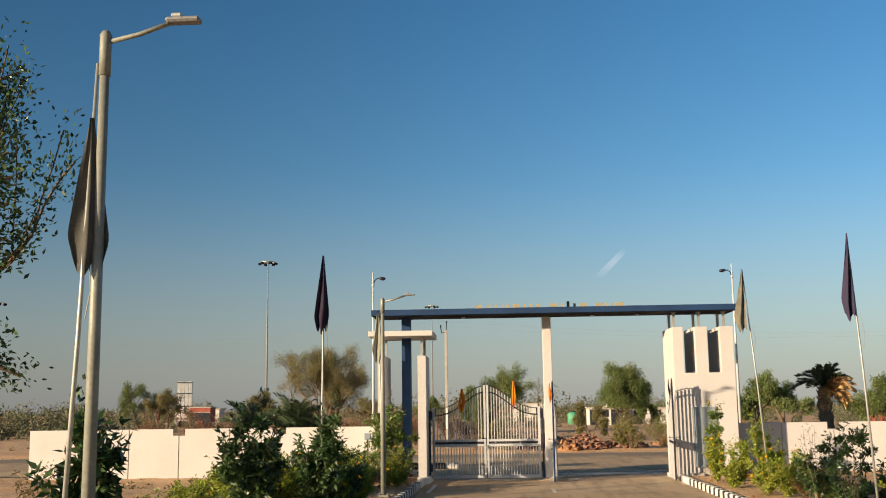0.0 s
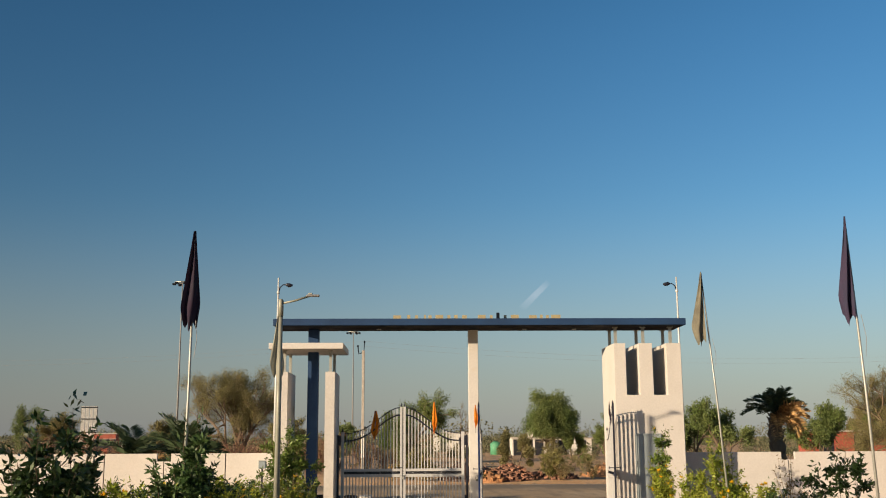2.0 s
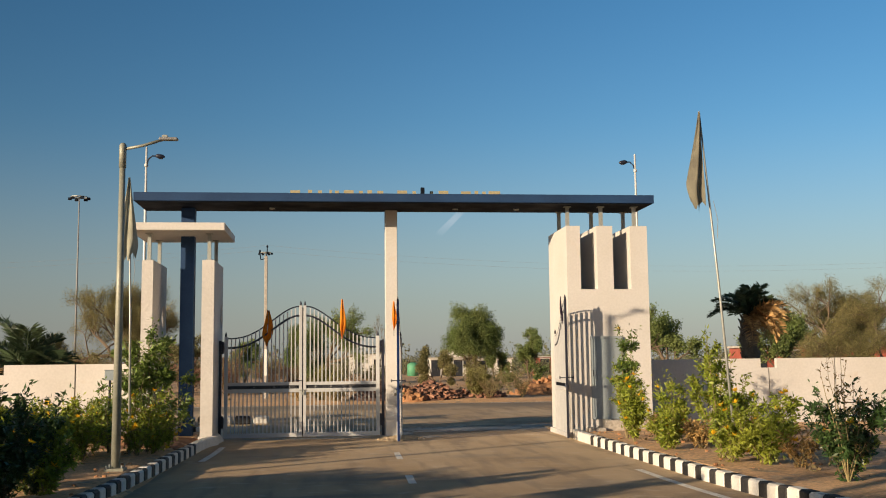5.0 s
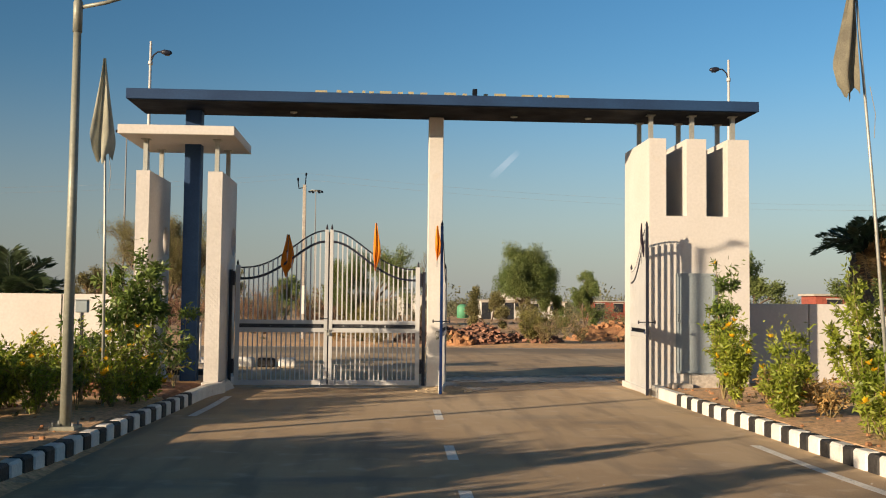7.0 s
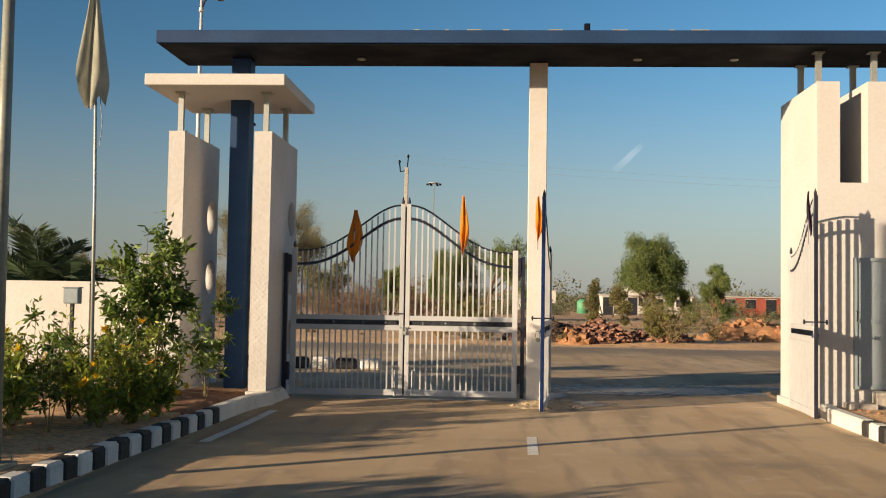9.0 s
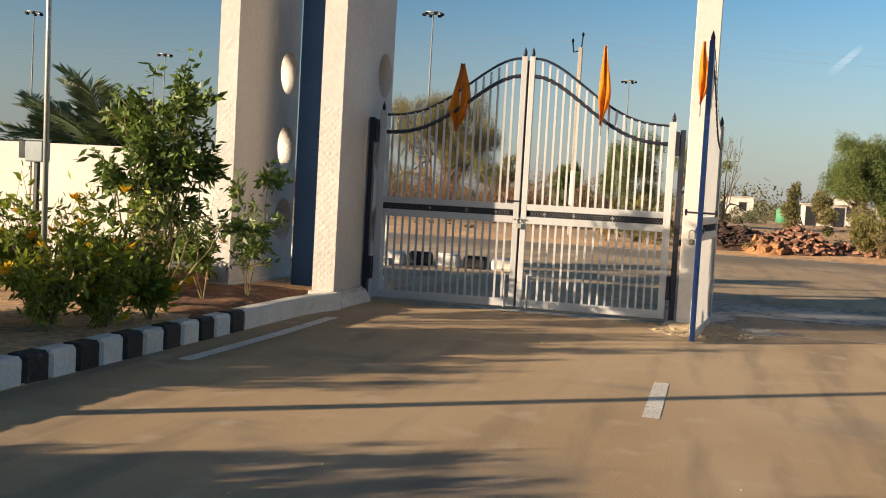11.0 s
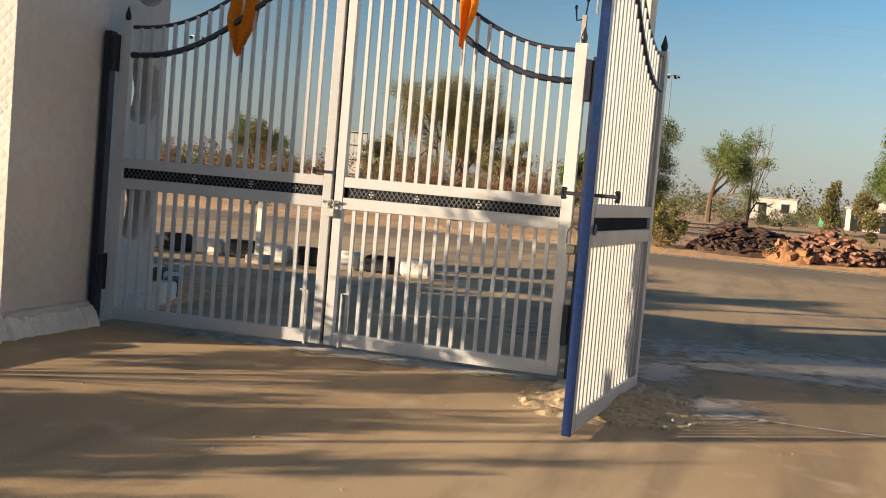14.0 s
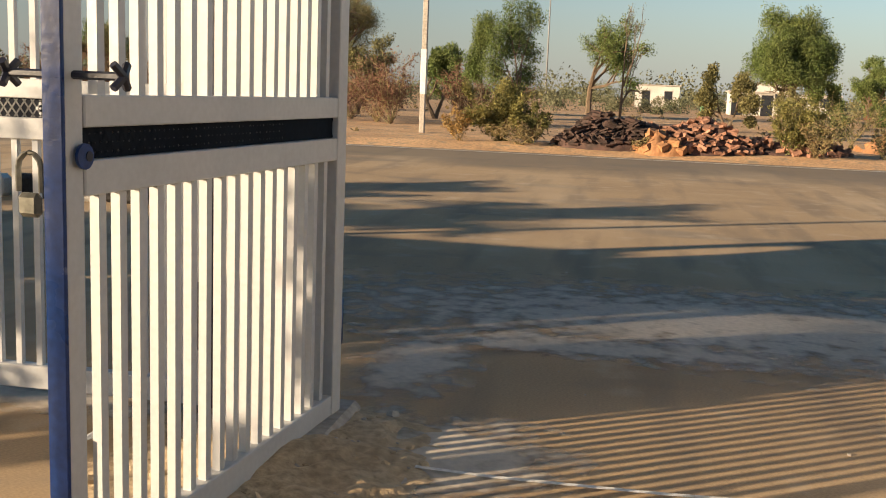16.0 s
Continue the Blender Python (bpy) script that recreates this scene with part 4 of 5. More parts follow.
def shrub(x, y, h, r, n, leaf, label, seed, size=0.09, flowers=0, bare=0.15, stems=9, name="shrub", clear=0.0, taper=0.25, z=None, category="shrub", group="roadside shrubs"):
    rng = np.random.default_rng(seed)
    n, size = int(n * 1.75), size * 0.74
    g = thing(name, (x, y, ground_z(x, y) if z is None else z), label=label, category=category, group=group)
    bm = bmesh.new()
    paths = []
    for k in range(stems):
        a = 2 * math.pi * (k + rng.uniform(-0.3, 0.3)) / stems
        reach = r * rng.uniform(0.25, 1.0)
        top = h * rng.uniform(0.55, 1.0) * (1.0 - taper * reach / r)
        pts = []
        for i in range(7):
            t = i / 6
            pts.append(np.array([math.cos(a) * reach * t ** 0.8, math.sin(a) * reach * t ** 0.8, top * t]) + rng.normal(size=3) * 0.03 * t * h * 0.5)
        pts[0][2] = -0.03
        tube(bm, pts, [0.0105 * (1 - 0.75 * i / 6) * max(0.6, h / 2) for i in range(7)], 5)
        paths.append(np.array(pts))
        for _ in range(4):
            t = rng.uniform(0.3, 0.95)
            p = pts[int(t * 6)]
            q = p + np.array([rng.normal() * 0.25, rng.normal() * 0.25, rng.uniform(0.05, 0.3)]) * r
            tube(bm, [p, (p + q) / 2 + rng.normal(size=3) * 0.02, q], [0.007, 0.005, 0.003], 4)
            paths.append(np.array([p + (q - p) * s for s in np.linspace(0, 1, 7)]))
    lift = h / max(p[-1][2] for p in paths)
    for v in bm.verts:
        v.co.z *= lift
    for p in paths:
        p[:, 2] *= lift
    part("woody_stem", bm, M["bark" if leaf == "leaf_dark" else "stem"], g, "thin woody stems")
    idx = rng.integers(0, len(paths), n)
    t = rng.uniform(bare, 1.05, n)
    lo = np.clip((t * 6).astype(int), 0, 5)
    fr = (t * 6 - lo)[:, None]
    pa = np.array([paths[i][j] for i, j in zip(idx, lo)])
    pb = np.array([paths[i][j + 1] for i, j in zip(idx, lo)])
    c = pa + (pb - pa) * fr + rng.normal(size=(n, 3)) * 0.055 * max(0.5, r)
    c[:, 2] = np.maximum(c[:, 2], 0.02)
    c = c[c[:, 2] > clear * h * rng.uniform(0.8, 1.25, n)]
    w = c * np.array([1, 1, 0.4]) - np.array([0, 0, h * 0.25]) + rng.normal(size=(len(c), 3)) * 0.7
    v, f = leaf_arrays(c, w, size, rng)
    part("foliage", quads("foliage", v, f, M[leaf]), None, g, "dense small leaves")
    if flowers:
        for k in range(flowers):
            i = rng.integers(0, len(paths))
            p = paths[i][-1] + rng.normal(size=3) * 0.05
            bm = bmesh.new()
            hub = bm.verts.new(p)
            for q in range(9):
                a, e = q * 2.4, rng.uniform(-0.2, 1.2)
                d = np.array([math.cos(a) * math.cos(e), math.sin(a) * math.cos(e), math.sin(e)])
                sd = np.array([-math.sin(a), math.cos(a), 0]) * 0.022
                m = p + d * 0.035
                bm.faces.new((hub, bm.verts.new(m + sd), bm.verts.new(p + d * rng.uniform(0.06, 0.09)), bm.verts.new(m - sd)))
            part("flower_head", bm, M["petal"], g, "yellow trumpet flower")
    return g


shrub(-4.48, -2.66, 2.12, 0.66, 4600, "leaf_mid", "slender sapling with drooping dark leaves by the kerb", 1, 0.14, 0, 0.25, 14, clear=0.40, taper=0.6)
for k, (xx, yy, hh, rad) in enumerate(((-5.62, -1.6, 0.5, 0.42), (-5.95, -1.1, 0.42, 0.5), (-5.2, -0.8, 0.32, 0.35), (-6.5, -2.0, 0.45, 0.5))):
    shrub(xx, yy, hh, rad, 1900, "leaf_mid", "low leafy bush in front of the wall", 70 + k, 0.10, 1, 0.02, 10)
shrub(-4.85, -3.9, 1.1, 0.42, 620, "leaf", "feathery green shrub with yellow flowers", 19, 0.10, 8)
shrub(-4.4, -2.0, 0.95, 0.3, 380, "leaf_mid", "small sapling with sparse green leaves", 25, 0.12, 1, 0.35, 4, clear=0.25)
shrub(-5.7, -0.45, 0.8, 0.5, 1800, "leaf_mid", "low leafy bush in front of the wall", 76, 0.10, 0, 0.03, 9)
shrub(-4.1, -1.70, 1.25, 0.46, 620, "leaf_mid", "small forked sapling with sparse green leaves", 2, 0.13, 0, 0.4, 4, clear=0.30)
shrub(-4.28, -3.75, 1.0, 0.42, 700, "leaf", "bushy green shrub with yellow flowers", 3, 0.11, 9)
shrub(-4.30, -4.45, 0.8, 0.42, 750, "leaf", "bushy green shrub with yellow flowers", 14, 0.11, 9)
shrub(-4.95, -5.3, 0.8, 0.42, 1200, "leaf", "feathery green shrub with yellow flowers", 15, 0.10, 8)
shrub(-4.62, -4.85, 1.2, 0.2, 220, "leaf_mid", "thin upright seedling with few leaves", 18, 0.11, 0, 0.2, 3)
shrub(-4.12, -4.05, 0.6, 0.34, 700, "leaf", "low green shrub leaning over the kerb", 17, 0.10, 5)
shrub(-4.08, -3.5, 0.6, 0.28, 700, "leaf", "low green shrub leaning over the kerb", 16, 0.10, 3)
shrub(-5.5, -4.6, 0.9, 0.5, 1400, "leaf", "bushy green shrub with yellow flowers", 4, 0.11, 5)
shrub(-4.75, -8.85, 0.8, 0.45, 2000, "leaf", "bushy green shrub with yellow flowers behind the kerb", 20, 0.10, 7, 0.03, 10)
shrub(-4.38, -9.35, 0.75, 0.40, 1900, "leaf", "bushy green shrub with yellow flowers behind the kerb", 22, 0.10, 6, 0.03, 10)
shrub(-5.3, -4.1, 0.9, 0.4, 900, "leaf", "feathery green shrub with yellow flowers", 23, 0.10, 7, 0.05, 10)
shrub(-5.85, -4.6, 0.9, 0.45, 1000, "leaf", "feathery green shrub with yellow flowers", 24, 0.10, 6, 0.05, 10)
rr = random.Random(4)
for k in range(5):
    shrub(-5.55 - rr.uniform(0.0, 0.5), -4.7 - 0.5 * k, rr.uniform(0.75, 0.9), rr.uniform(0.45, 0.6), 2200, "leaf", "low flowering hedge shrub with yellow blossoms", 30 + k, 0.10, rr.randint(7, 12), 0.05)
for k in range(3):
    shrub(-6.1 - rr.uniform(0.0, 0.4), -7.3 - 0.6 * k, rr.uniform(0.5, 0.6), 0.5, 1700, "leaf_dark", "low dark hedge shrub on the soil", 56 + k, 0.10, 1, 0.05)
for k in range(16):
    yy = -9.4 - 0.9 * (k % 2) - 0.55 * (k // 2) + rr.uniform(-0.15, 0.15)
    xx = -4.50 - 0.85 * (k % 2) - rr.uniform(0.0, 0.4)
    shrub(xx, yy, rr.uniform(1.0, 1.2), rr.uniform(0.45, 0.6), 2700, "leaf" if rr.random() < 0.35 else "leaf_dark", "dense hedge shrub with a few yellow blossoms", 36 + k, 0.10, rr.randint(2, 7), 0.03)
for k in range(5):
    yy = -6.2 - 1.4 * k + rr.uniform(-0.3, 0.3)
    shrub(-6.9 - rr.uniform(0.0, 1.2), yy, rr.uniform(0.5, 0.75), rr.uniform(0.5, 0.7), 1300, "leaf", "low flowering hedge shrub with yellow blossoms", 60 + k, 0.11, rr.randint(1, 4), 0.05)
shrub(-4.6, -17.7, 1.85, 0.36, 4600, "leaf_dark", "dark glossy-leaved upright shrub", 5, 0.13, 0, 0.1, 10)
shrub(-4.40, -13.6, 1.9, 0.42, 4600, "leaf_dark", "dark glossy-leaved upright shrub beside a flagpole", 6, 0.14, 0, 0.1, 10)
shrub(-4.95, -22.0, 1.75, 0.36, 3200, "leaf_dark", "dark glossy-leaved upright shrub near the lamp", 7, 0.16, 0, 0.1, 10)
shrub(-5.4, -8.9, 1.0, 0.5, 2300, "leaf_dark", "dense dark hedge shrub behind the lamp", 99, 0.10, 3, 0.03)
shrub(-4.65, -11.5, 1.75, 0.45, 2800, "leaf_dark", "dark glossy-leaved upright shrub", 8, 0.14, 0, 0.1, 10)
shrub(-9.2, -13.5, 1.0, 0.5, 300, "leaf_dry", "dry straggly bush on bare soil", 9, 0.10, 0, 0.3, 7)
shrub(4.19, -2.42, 1.95, 0.34, 2300, "leaf_mid", "tall upright green shrub beside the tower", 10, 0.12, 3, 0.1, 7, clear=0.22)
shrub(3.92, -3.75, 1.2, 0.38, 2300, "leaf", "feathery shrub covered in yellow flowers by the kerb", 11, 0.10, 16)
shrub(4.02, -2.95, 1.35, 0.26, 900, "leaf", "feathery shrub covered in yellow flowers by the kerb", 12, 0.10, 8)
for k, (xx, yy, hh, rad, nn, fl) in enumerate(((4.28, -4.8, 1.15, 0.34, 1500, 4), (3.98, -5.35, 0.75, 0.32, 1200, 6), (4.28, -6.85, 1.75, 0.48, 2900, 5), (4.62, -6.2, 1.25, 0.38, 1500, 4), (4.5, -7.85, 0.9, 0.5, 2400, 8),
                                                (4.15, -7.5, 0.6, 0.32, 700, 5), (5.05, -8.9, 0.7, 0.4, 800, 4), (4.6, -14.6, 0.95, 0.55, 1300, 10), (4.45, -16.3, 0.85, 0.55, 1200, 9), (5.3, -15.6, 0.9, 0.5, 1000, 7))):
    shrub(xx, yy, hh, rad, nn, "leaf", "feathery green shrub with yellow flowers beside the kerb", 80 + k, 0.10, fl, 0.06, 8)
shrub(4.5, -10.0, 1.1, 0.48, 1900, "leaf_dark", "dense dark-leaved bush with thin seed stalks", 94, 0.11, 2, 0.03, 11)
shrub(4.45, -10.1, 1.5, 0.42, 160, "leaf_dry", "dry brown seed stalks rising over a bush", 93, 0.07, 0, 0.75, 7)
shrub(5.6, -10.8, 0.8, 0.55, 1300, "leaf_dark", "low dark-leaved bush on sandy soil", 98, 0.11, 0, 0.05, 9)
shrub(4.4, -12.2, 1.5, 0.45, 1300, "leaf_dark", "sparse dark-leaved young sapling by the kerb", 97, 0.13, 0, 0.45, 5, clear=0.52)
shrub(4.7, -11.3, 0.65, 0.5, 1300, "leaf_dark", "low dark-leaved bush on sandy soil", 92, 0.11, 0, 0.05, 9)
for k, (xx, yy, hh) in enumerate(((4.25, -4.15, 0.5), (4.55, -5.3, 0.45), (4.75, -8.3, 0.5), (5.6, -4.4, 0.4), (4.85, -7.0, 0.4), (6.4, -3.0, 0.4), (5.1, -3.4, 0.35))):
    shrub(xx, yy, hh, 0.34, 420, "leaf_straw", "golden-brown withered bush on sandy soil", 110 + k, 0.09, 0, 0.05, 7)


def limbs(bm, start, way, length, radius, depth, rng, tips, spread=0.55, up=0.25, kids=(3, 4), sides=6):
    pts, p, d = [np.array(start, float)], np.array(start, float), np.array(way, float)
    for _ in range(3):
        d = d + rng.normal(size=3) * 0.14 + np.array([0, 0, up * 0.12])
        d /= np.linalg.norm(d)
        p = p + d * length / 3
        pts.append(p.copy())
    tube(bm, pts, [radius, radius * 0.85, radius * 0.72, radius * 0.6], sides)
    if depth == 0:
        tips.append((pts[1], pts[3]))
        return
    for k in range(rng.integers(kids[0], kids[1] + 1)):
        nd = d + rng.normal(size=3) * spread + np.array([0, 0, up * 0.4])
        limbs(bm, pts[3] if k < 2 else pts[2], nd / np.linalg.norm(nd), length * rng.uniform(0.6, 0.85), radius * 0.55, depth - 1, rng, tips, spread, up, kids, max(4, sides - 1))


def tree(x, y, h, label, seed, leaf="leaf_tree", trunk=0.25, depth=3, per_tip=60, size=0.16, puff=0.35, spread=0.55, up=0.25, kids=(3, 4), trunks=1, z=None, squash=1.0, name="tree", group="", cr=0.0, clear=0.0):
    rng = np.random.default_rng(seed)
    g = thing(name, (x, y, (ground_z(x, y) if abs(x) < 200 else 0) - 0.05 if z is None else z), label=label, category="tree", group=group)
    bm, tips = bmesh.new(), []
    for k in range(trunks):
        a = 2 * math.pi * k / max(1, trunks) + rng.uniform(0, 1)
        lean = 0.0 if trunks == 1 else 0.45
        limbs(bm, (0, 0, 0), np.array([math.cos(a) * lean, math.sin(a) * lean, 1.0]), h * trunk, h * 0.022 / math.sqrt(trunks) + 0.01, depth, rng, tips, spread, up, kids)
    top = max(t[1][2] for t in tips)
    k = h / top
    if cr:
        squash = cr / (k * float(np.percentile([math.hypot(t[1][0], t[1][1]) for t in tips], 92)))
    for v in bm.verts:
        v.co.z *= k
        v.co.x *= k * squash
        v.co.y *= k * squash
    part("trunk", bm, M["bark"], g, "bare branching grey-brown trunk")
    sc = np.array([k * squash, k * squash, k])
    a = np.array([t[0] for t in tips]) * sc
    b = np.array([t[1] for t in tips]) * sc
    n = per_tip * len(tips)
    i = np.repeat(np.arange(len(tips)), per_tip)
    t = rng.uniform(0, 1.15, (n, 1))
    c = a[i] + (b[i] - a[i]) * t + np.clip(rng.normal(size=(n, 3)), -1.5, 1.5) * puff * h * 0.1
    c[:, 2] = np.maximum(c[:, 2], 0.05)
    keep = c[:, 2] > clear * h * rng.uniform(0.85, 1.15, n)
    c, i, n = c[keep], i[keep], int(keep.sum())
    w = (b - a)[i] + rng.normal(size=(n, 3)) * 0.8 * np.linalg.norm((b - a)[i], axis=1, keepdims=True)
    v, f = leaf_arrays(c, w, size, rng, 0.45)
    part("crown", quads("crown", v, f, M[leaf]), None, g, "uneven crown of small leaves")
    return g


tree(7.35, 41.5, 4.75, "round green tree on a short trunk behind the rubble", 327, "leaf_green", 0.20, 3, 1000, 0.085, 0.52, 0.8, 0.0, (3, 4), 4, cr=1.7, clear=0.44)
shrub(7.4, 40.6, 2.2, 0.9, 1500, "leaf_tree", "wild olive-green bush under the round tree", 214, 0.16, 0, 0.05, 12, "bush", group="verge bushes")
tree(-1.75, 23.5, 3.45, "small flat-topped acacia with feathery green crown", 202, "leaf_green", 0.42, 3, 520, 0.055, 0.42, 0.55, 0.0, (3, 4), cr=0.85)
tree(-2.85, 24.2, 3.0, "small feathery green acacia behind the verge", 203, "leaf_green", 0.5, 2, 900, 0.055, 0.40, 0.5, 0.0, (3, 4), cr=0.38)
tree(0.75, 26.7, 3.7, "thin nearly leafless young tree", 204, "leaf_tree", 0.30, 4, 7, 0.045, 0.14, 0.5, 0.5, (2, 3), cr=0.85)
tree(-13.5, 42.5, 6.6, "broad half-bare mesquite tree", 205, "leaf_tree", 0.14, 4, 260, 0.06, 0.30, 0.6, 0.15, (3, 4), 4, cr=3.0)
tree(23.2, 25.0, 5.2, "broad half-bare mesquite tree beyond the wall", 206, "leaf_tree", 0.14, 4, 260, 0.055, 0.30, 0.65, 0.1, (3, 4), 4, cr=3.6)
tree(11.2, 15.0, 3.4, "feathery young green tree behind the wall", 207, "leaf_green", 0.3, 3, 380, 0.085, 0.32, 0.45, 0.5)
tree(9.0, 11.5, 3.0, "feathery young green tree behind the wall", 208, "leaf_green", 0.3, 3, 380, 0.085, 0.32, 0.45, 0.5)
tree(14.3, 13.0, 3.2, "feathery young green tree behind the wall", 209, "leaf_green", 0.3, 3, 380, 0.085, 0.32, 0.5, 0.4)
tree(17.7, 73.0, 4.4, "slender green tree near distant houses", 210, "leaf_green", 0.35, 3, 300, 0.11, 0.35, 0.5, 0.3)
tree(-1.6, 60.0, 5.6, "feathery green tree far across the road", 211, "leaf_green", 0.3, 3, 380, 0.11, 0.4, 0.6, 0.15)
for k, (xx, yy, hh) in enumerate(((-6.0, 34, 2.6), (4.3, 33, 2.2), (9.8, 48, 2.6), (-9.5, 36, 3.0), (13.5, 55, 3.0), (-20, 50, 3.5), (-33, 60, 4.5), (-27, 48, 3.6), (30, 45, 3.4), (36, 60, 4.2))):
    tree(xx, yy, hh, "dusty green scrub tree beyond the road", 220 + k, "leaf_tree" if k % 2 else "leaf_green", 0.22, 3, 300, 0.10, 0.42, 0.7, 0.15, (3, 3), 2, group="scrub trees", cr=hh * 0.42)
# the tree whose twigs hang into view at the start
tree(-9.1, -20.2, 10.7, "tall feathery tree with drooping twigs beside the drive", 240, "leaf_dark", 0.26, 4, 130, 0.075, 0.12, 0.65, 0.12, (3, 4), cr=2.35)

def frond(bm, length, droop, rng, leaflets=42, width=0.34):
    pts = []
    for i in range(9):
        t = i / 8
        pts.append(np.array([length * (t - 0.16 * droop * t * t), 0, length * (0.55 * t - (0.45 + 0.55 * droop) * t * t)]))
    tube(bm, pts, [0.022 * (1 - 0.85 * i / 8) for i in range(9)], 4)
    for k in range(leaflets):
        t = 0.12 + 0.88 * k / leaflets
        j = min(7, int(t * 8))
        p = pts[j] + (pts[j + 1] - pts[j]) * (t * 8 - j)
        ln = width * length * (0.35 + math.sin(math.pi * min(1, t * 0.95)) * 0.75)
        for s in (-1, 1):
            q = p + np.array([0.55 * ln, s * ln * 0.75, 0.10 * ln - 0.35 * ln * droop + rng.normal() * 0.05])
            m = (p + q) / 2 + np.array([0, 0, 0.06 * ln])
            d = np.array([0.017, 0, 0.005])
            vs = [bm.verts.new(v) for v in (p - d, m - d * 1.3, q, m + d * 1.3, )]
            bm.faces.new((vs[0], vs[1], vs[2], vs[3]))


def palm_tree(x, y, h, label, seed, live=18, dry=0, length=1.5, tr=0.13, lift=(-5, 40)):
    rng = np.random.default_rng(seed)
    g = thing("palm_tree", (x, y, ground_z(x, y) - 0.05), label=label, category="palm tree")
    bm = bmesh.new()
    pts = [(0.03 * math.sin(i), 0, h * i / 14) for i in range(15)]
    tube(bm, pts, [tr * (1.25 if i % 2 else 0.95) * (1.2 - 0.2 * i / 14) for i in range(15)], 9)
    for k in range(60):
        a, z = k * 2.4, h * (0.1 + 0.9 * k / 60)
        p = Vector((math.cos(a) * tr, math.sin(a) * tr, z))
        tube(bm, [p, p + Vector((math.cos(a) * 0.07, math.sin(a) * 0.07, 0.10))], [0.035, 0.012], 4)
    part("trunk", bm, M["bark"], g, "rough trunk with old leaf bases")
    for k in range(live + dry):
        dead = k >= live
        bm = bmesh.new()
        dr = rng.uniform(0.7, 1.3) if dead else rng.uniform(0.1, 0.95)
        frond(bm, length * rng.uniform(0.8, 1.1) * (1.05 if dead else 1), dr, rng)
        ob = part("frond", bm, M["palm_dry" if dead else "palm"], g, "dead drooping brown frond" if dead else "arching feather frond")
        tilt = rng.uniform(*lift) if not dead else rng.uniform(-15, 45)
        ob.matrix_basis = pose(0, 0, h - (0.15 if dead else 0), 0, 0, rng.uniform(-110, 60) if dead else 360 * k * 0.618) @ pose(0, 0, 0, 0, -tilt, 0)
    return g


palm_tree(8.65, 2.4, 2.55, "date palm with dead brown lower fronds behind the wall", 301, 15, 20, 0.92, 0.18, (5, 70))
palm_tree(-7.75, 1.6, 1.25, "young dark green date palm behind the wall", 302, 19, 2, 1.4, 0.14, (5, 75))
palm_tree(-9.6, 3.4, 1.2, "young dark green date palm behind the wall", 303, 15, 3, 1.45, 0.14, (5, 70))

# ---- verge across the road ----
def mound(bm, x, y, rx, ry, h, seed, n=26):
    vs = {}
    for j in range(n + 1):
        for i in range(n + 1):
            u, v = 2 * i / n - 1, 2 * j / n - 1
            d = math.hypot(u, v)
            z = h * max(0, 1 - d * d) ** 0.8 * (0.7 + 0.6 * noise.noise((u * 2.2 + seed, v * 2.2, 1))) + 0.12 * h * noise.noise((u * 7, v * 7 + seed, 2))
            vs[i, j] = bm.verts.new((x + rx * u, y + ry * v, z if d < 1 else -0.08))
    for j in range(n):
        for i in range(n):
            bm.faces.new((vs[i, j], vs[i + 1, j], vs[i + 1, j + 1], vs[i, j + 1])).smooth = True


def rubble_pile(x, y, rx, ry, h, count, material, label, seed, size=(0.22, 0.11, 0.075), core="dark_rubble"):
    g = thing("rubble_pile", (x, y, ground_z(x, y) - 0.02), label=label, category="rubble pile", group="rubble piles")
    made("core", M[core], g, mound, 0, 0, rx, ry, h, seed, label="packed rubble core")
    rnd = random.Random(seed)
    shapes = []
    for s in range(4):
        bm = bmesh.new()
        sx, sy, sz = [q * rnd.uniform(0.75, 1.2) for q in size]
        box(bm, -sx / 2, sx / 2, -sy / 2, sy / 2, -sz / 2, sz / 2)
        for v in bm.verts:
            v.co += Vector([rnd.uniform(-0.012, 0.012) for _ in range(3)])
        shapes.append(mesh_of("brick", bm, M[material]))
    for k in range(count):
        a, q = rnd.uniform(0, 6.28), math.sqrt(rnd.uniform(0, 1.0))
        u, v = math.cos(a) * q, math.sin(a) * q
        z = h * max(0, 1 - q * q) ** 0.8 * (0.7 + 0.6 * noise.noise((u * 2.2 + seed, v * 2.2, 1))) + 0.04
        ob = part("brick", shapes[k % 4], None, g)
        ob.matrix_basis = pose(u * rx, v * ry, max(0.03, z), rnd.uniform(-30, 30), rnd.uniform(-30, 30), rnd.uniform(0, 180))
    return g


rubble_pile(2.35, 19.2, 1.5, 1.0, 0.68, 290, "brick", "heap of broken red bricks on the verge", 31, (0.20, 0.11, 0.055))
rubble_pile(0.6, 19.0, 1.1, 0.8, 0.72, 290, "dark_rubble", "heap of dark broken slabs and debris", 32, (0.28, 0.19, 0.04))
rubble_pile(4.4, 19.6, 1.3, 0.9, 0.35, 110, "brick", "low scatter of broken red bricks", 33)
rubble_pile(1.75, 18.35, 0.55, 0.4, 0.45, 25, "earth", "small mound of orange earth clods", 34, (0.18, 0.16, 0.12), "earth")
rubble_pile(8.6, 22.5, 2.2, 1.3, 0.8, 60, "earth", "bank of reddish earth beside the road", 35, (0.2, 0.16, 0.12), "earth")
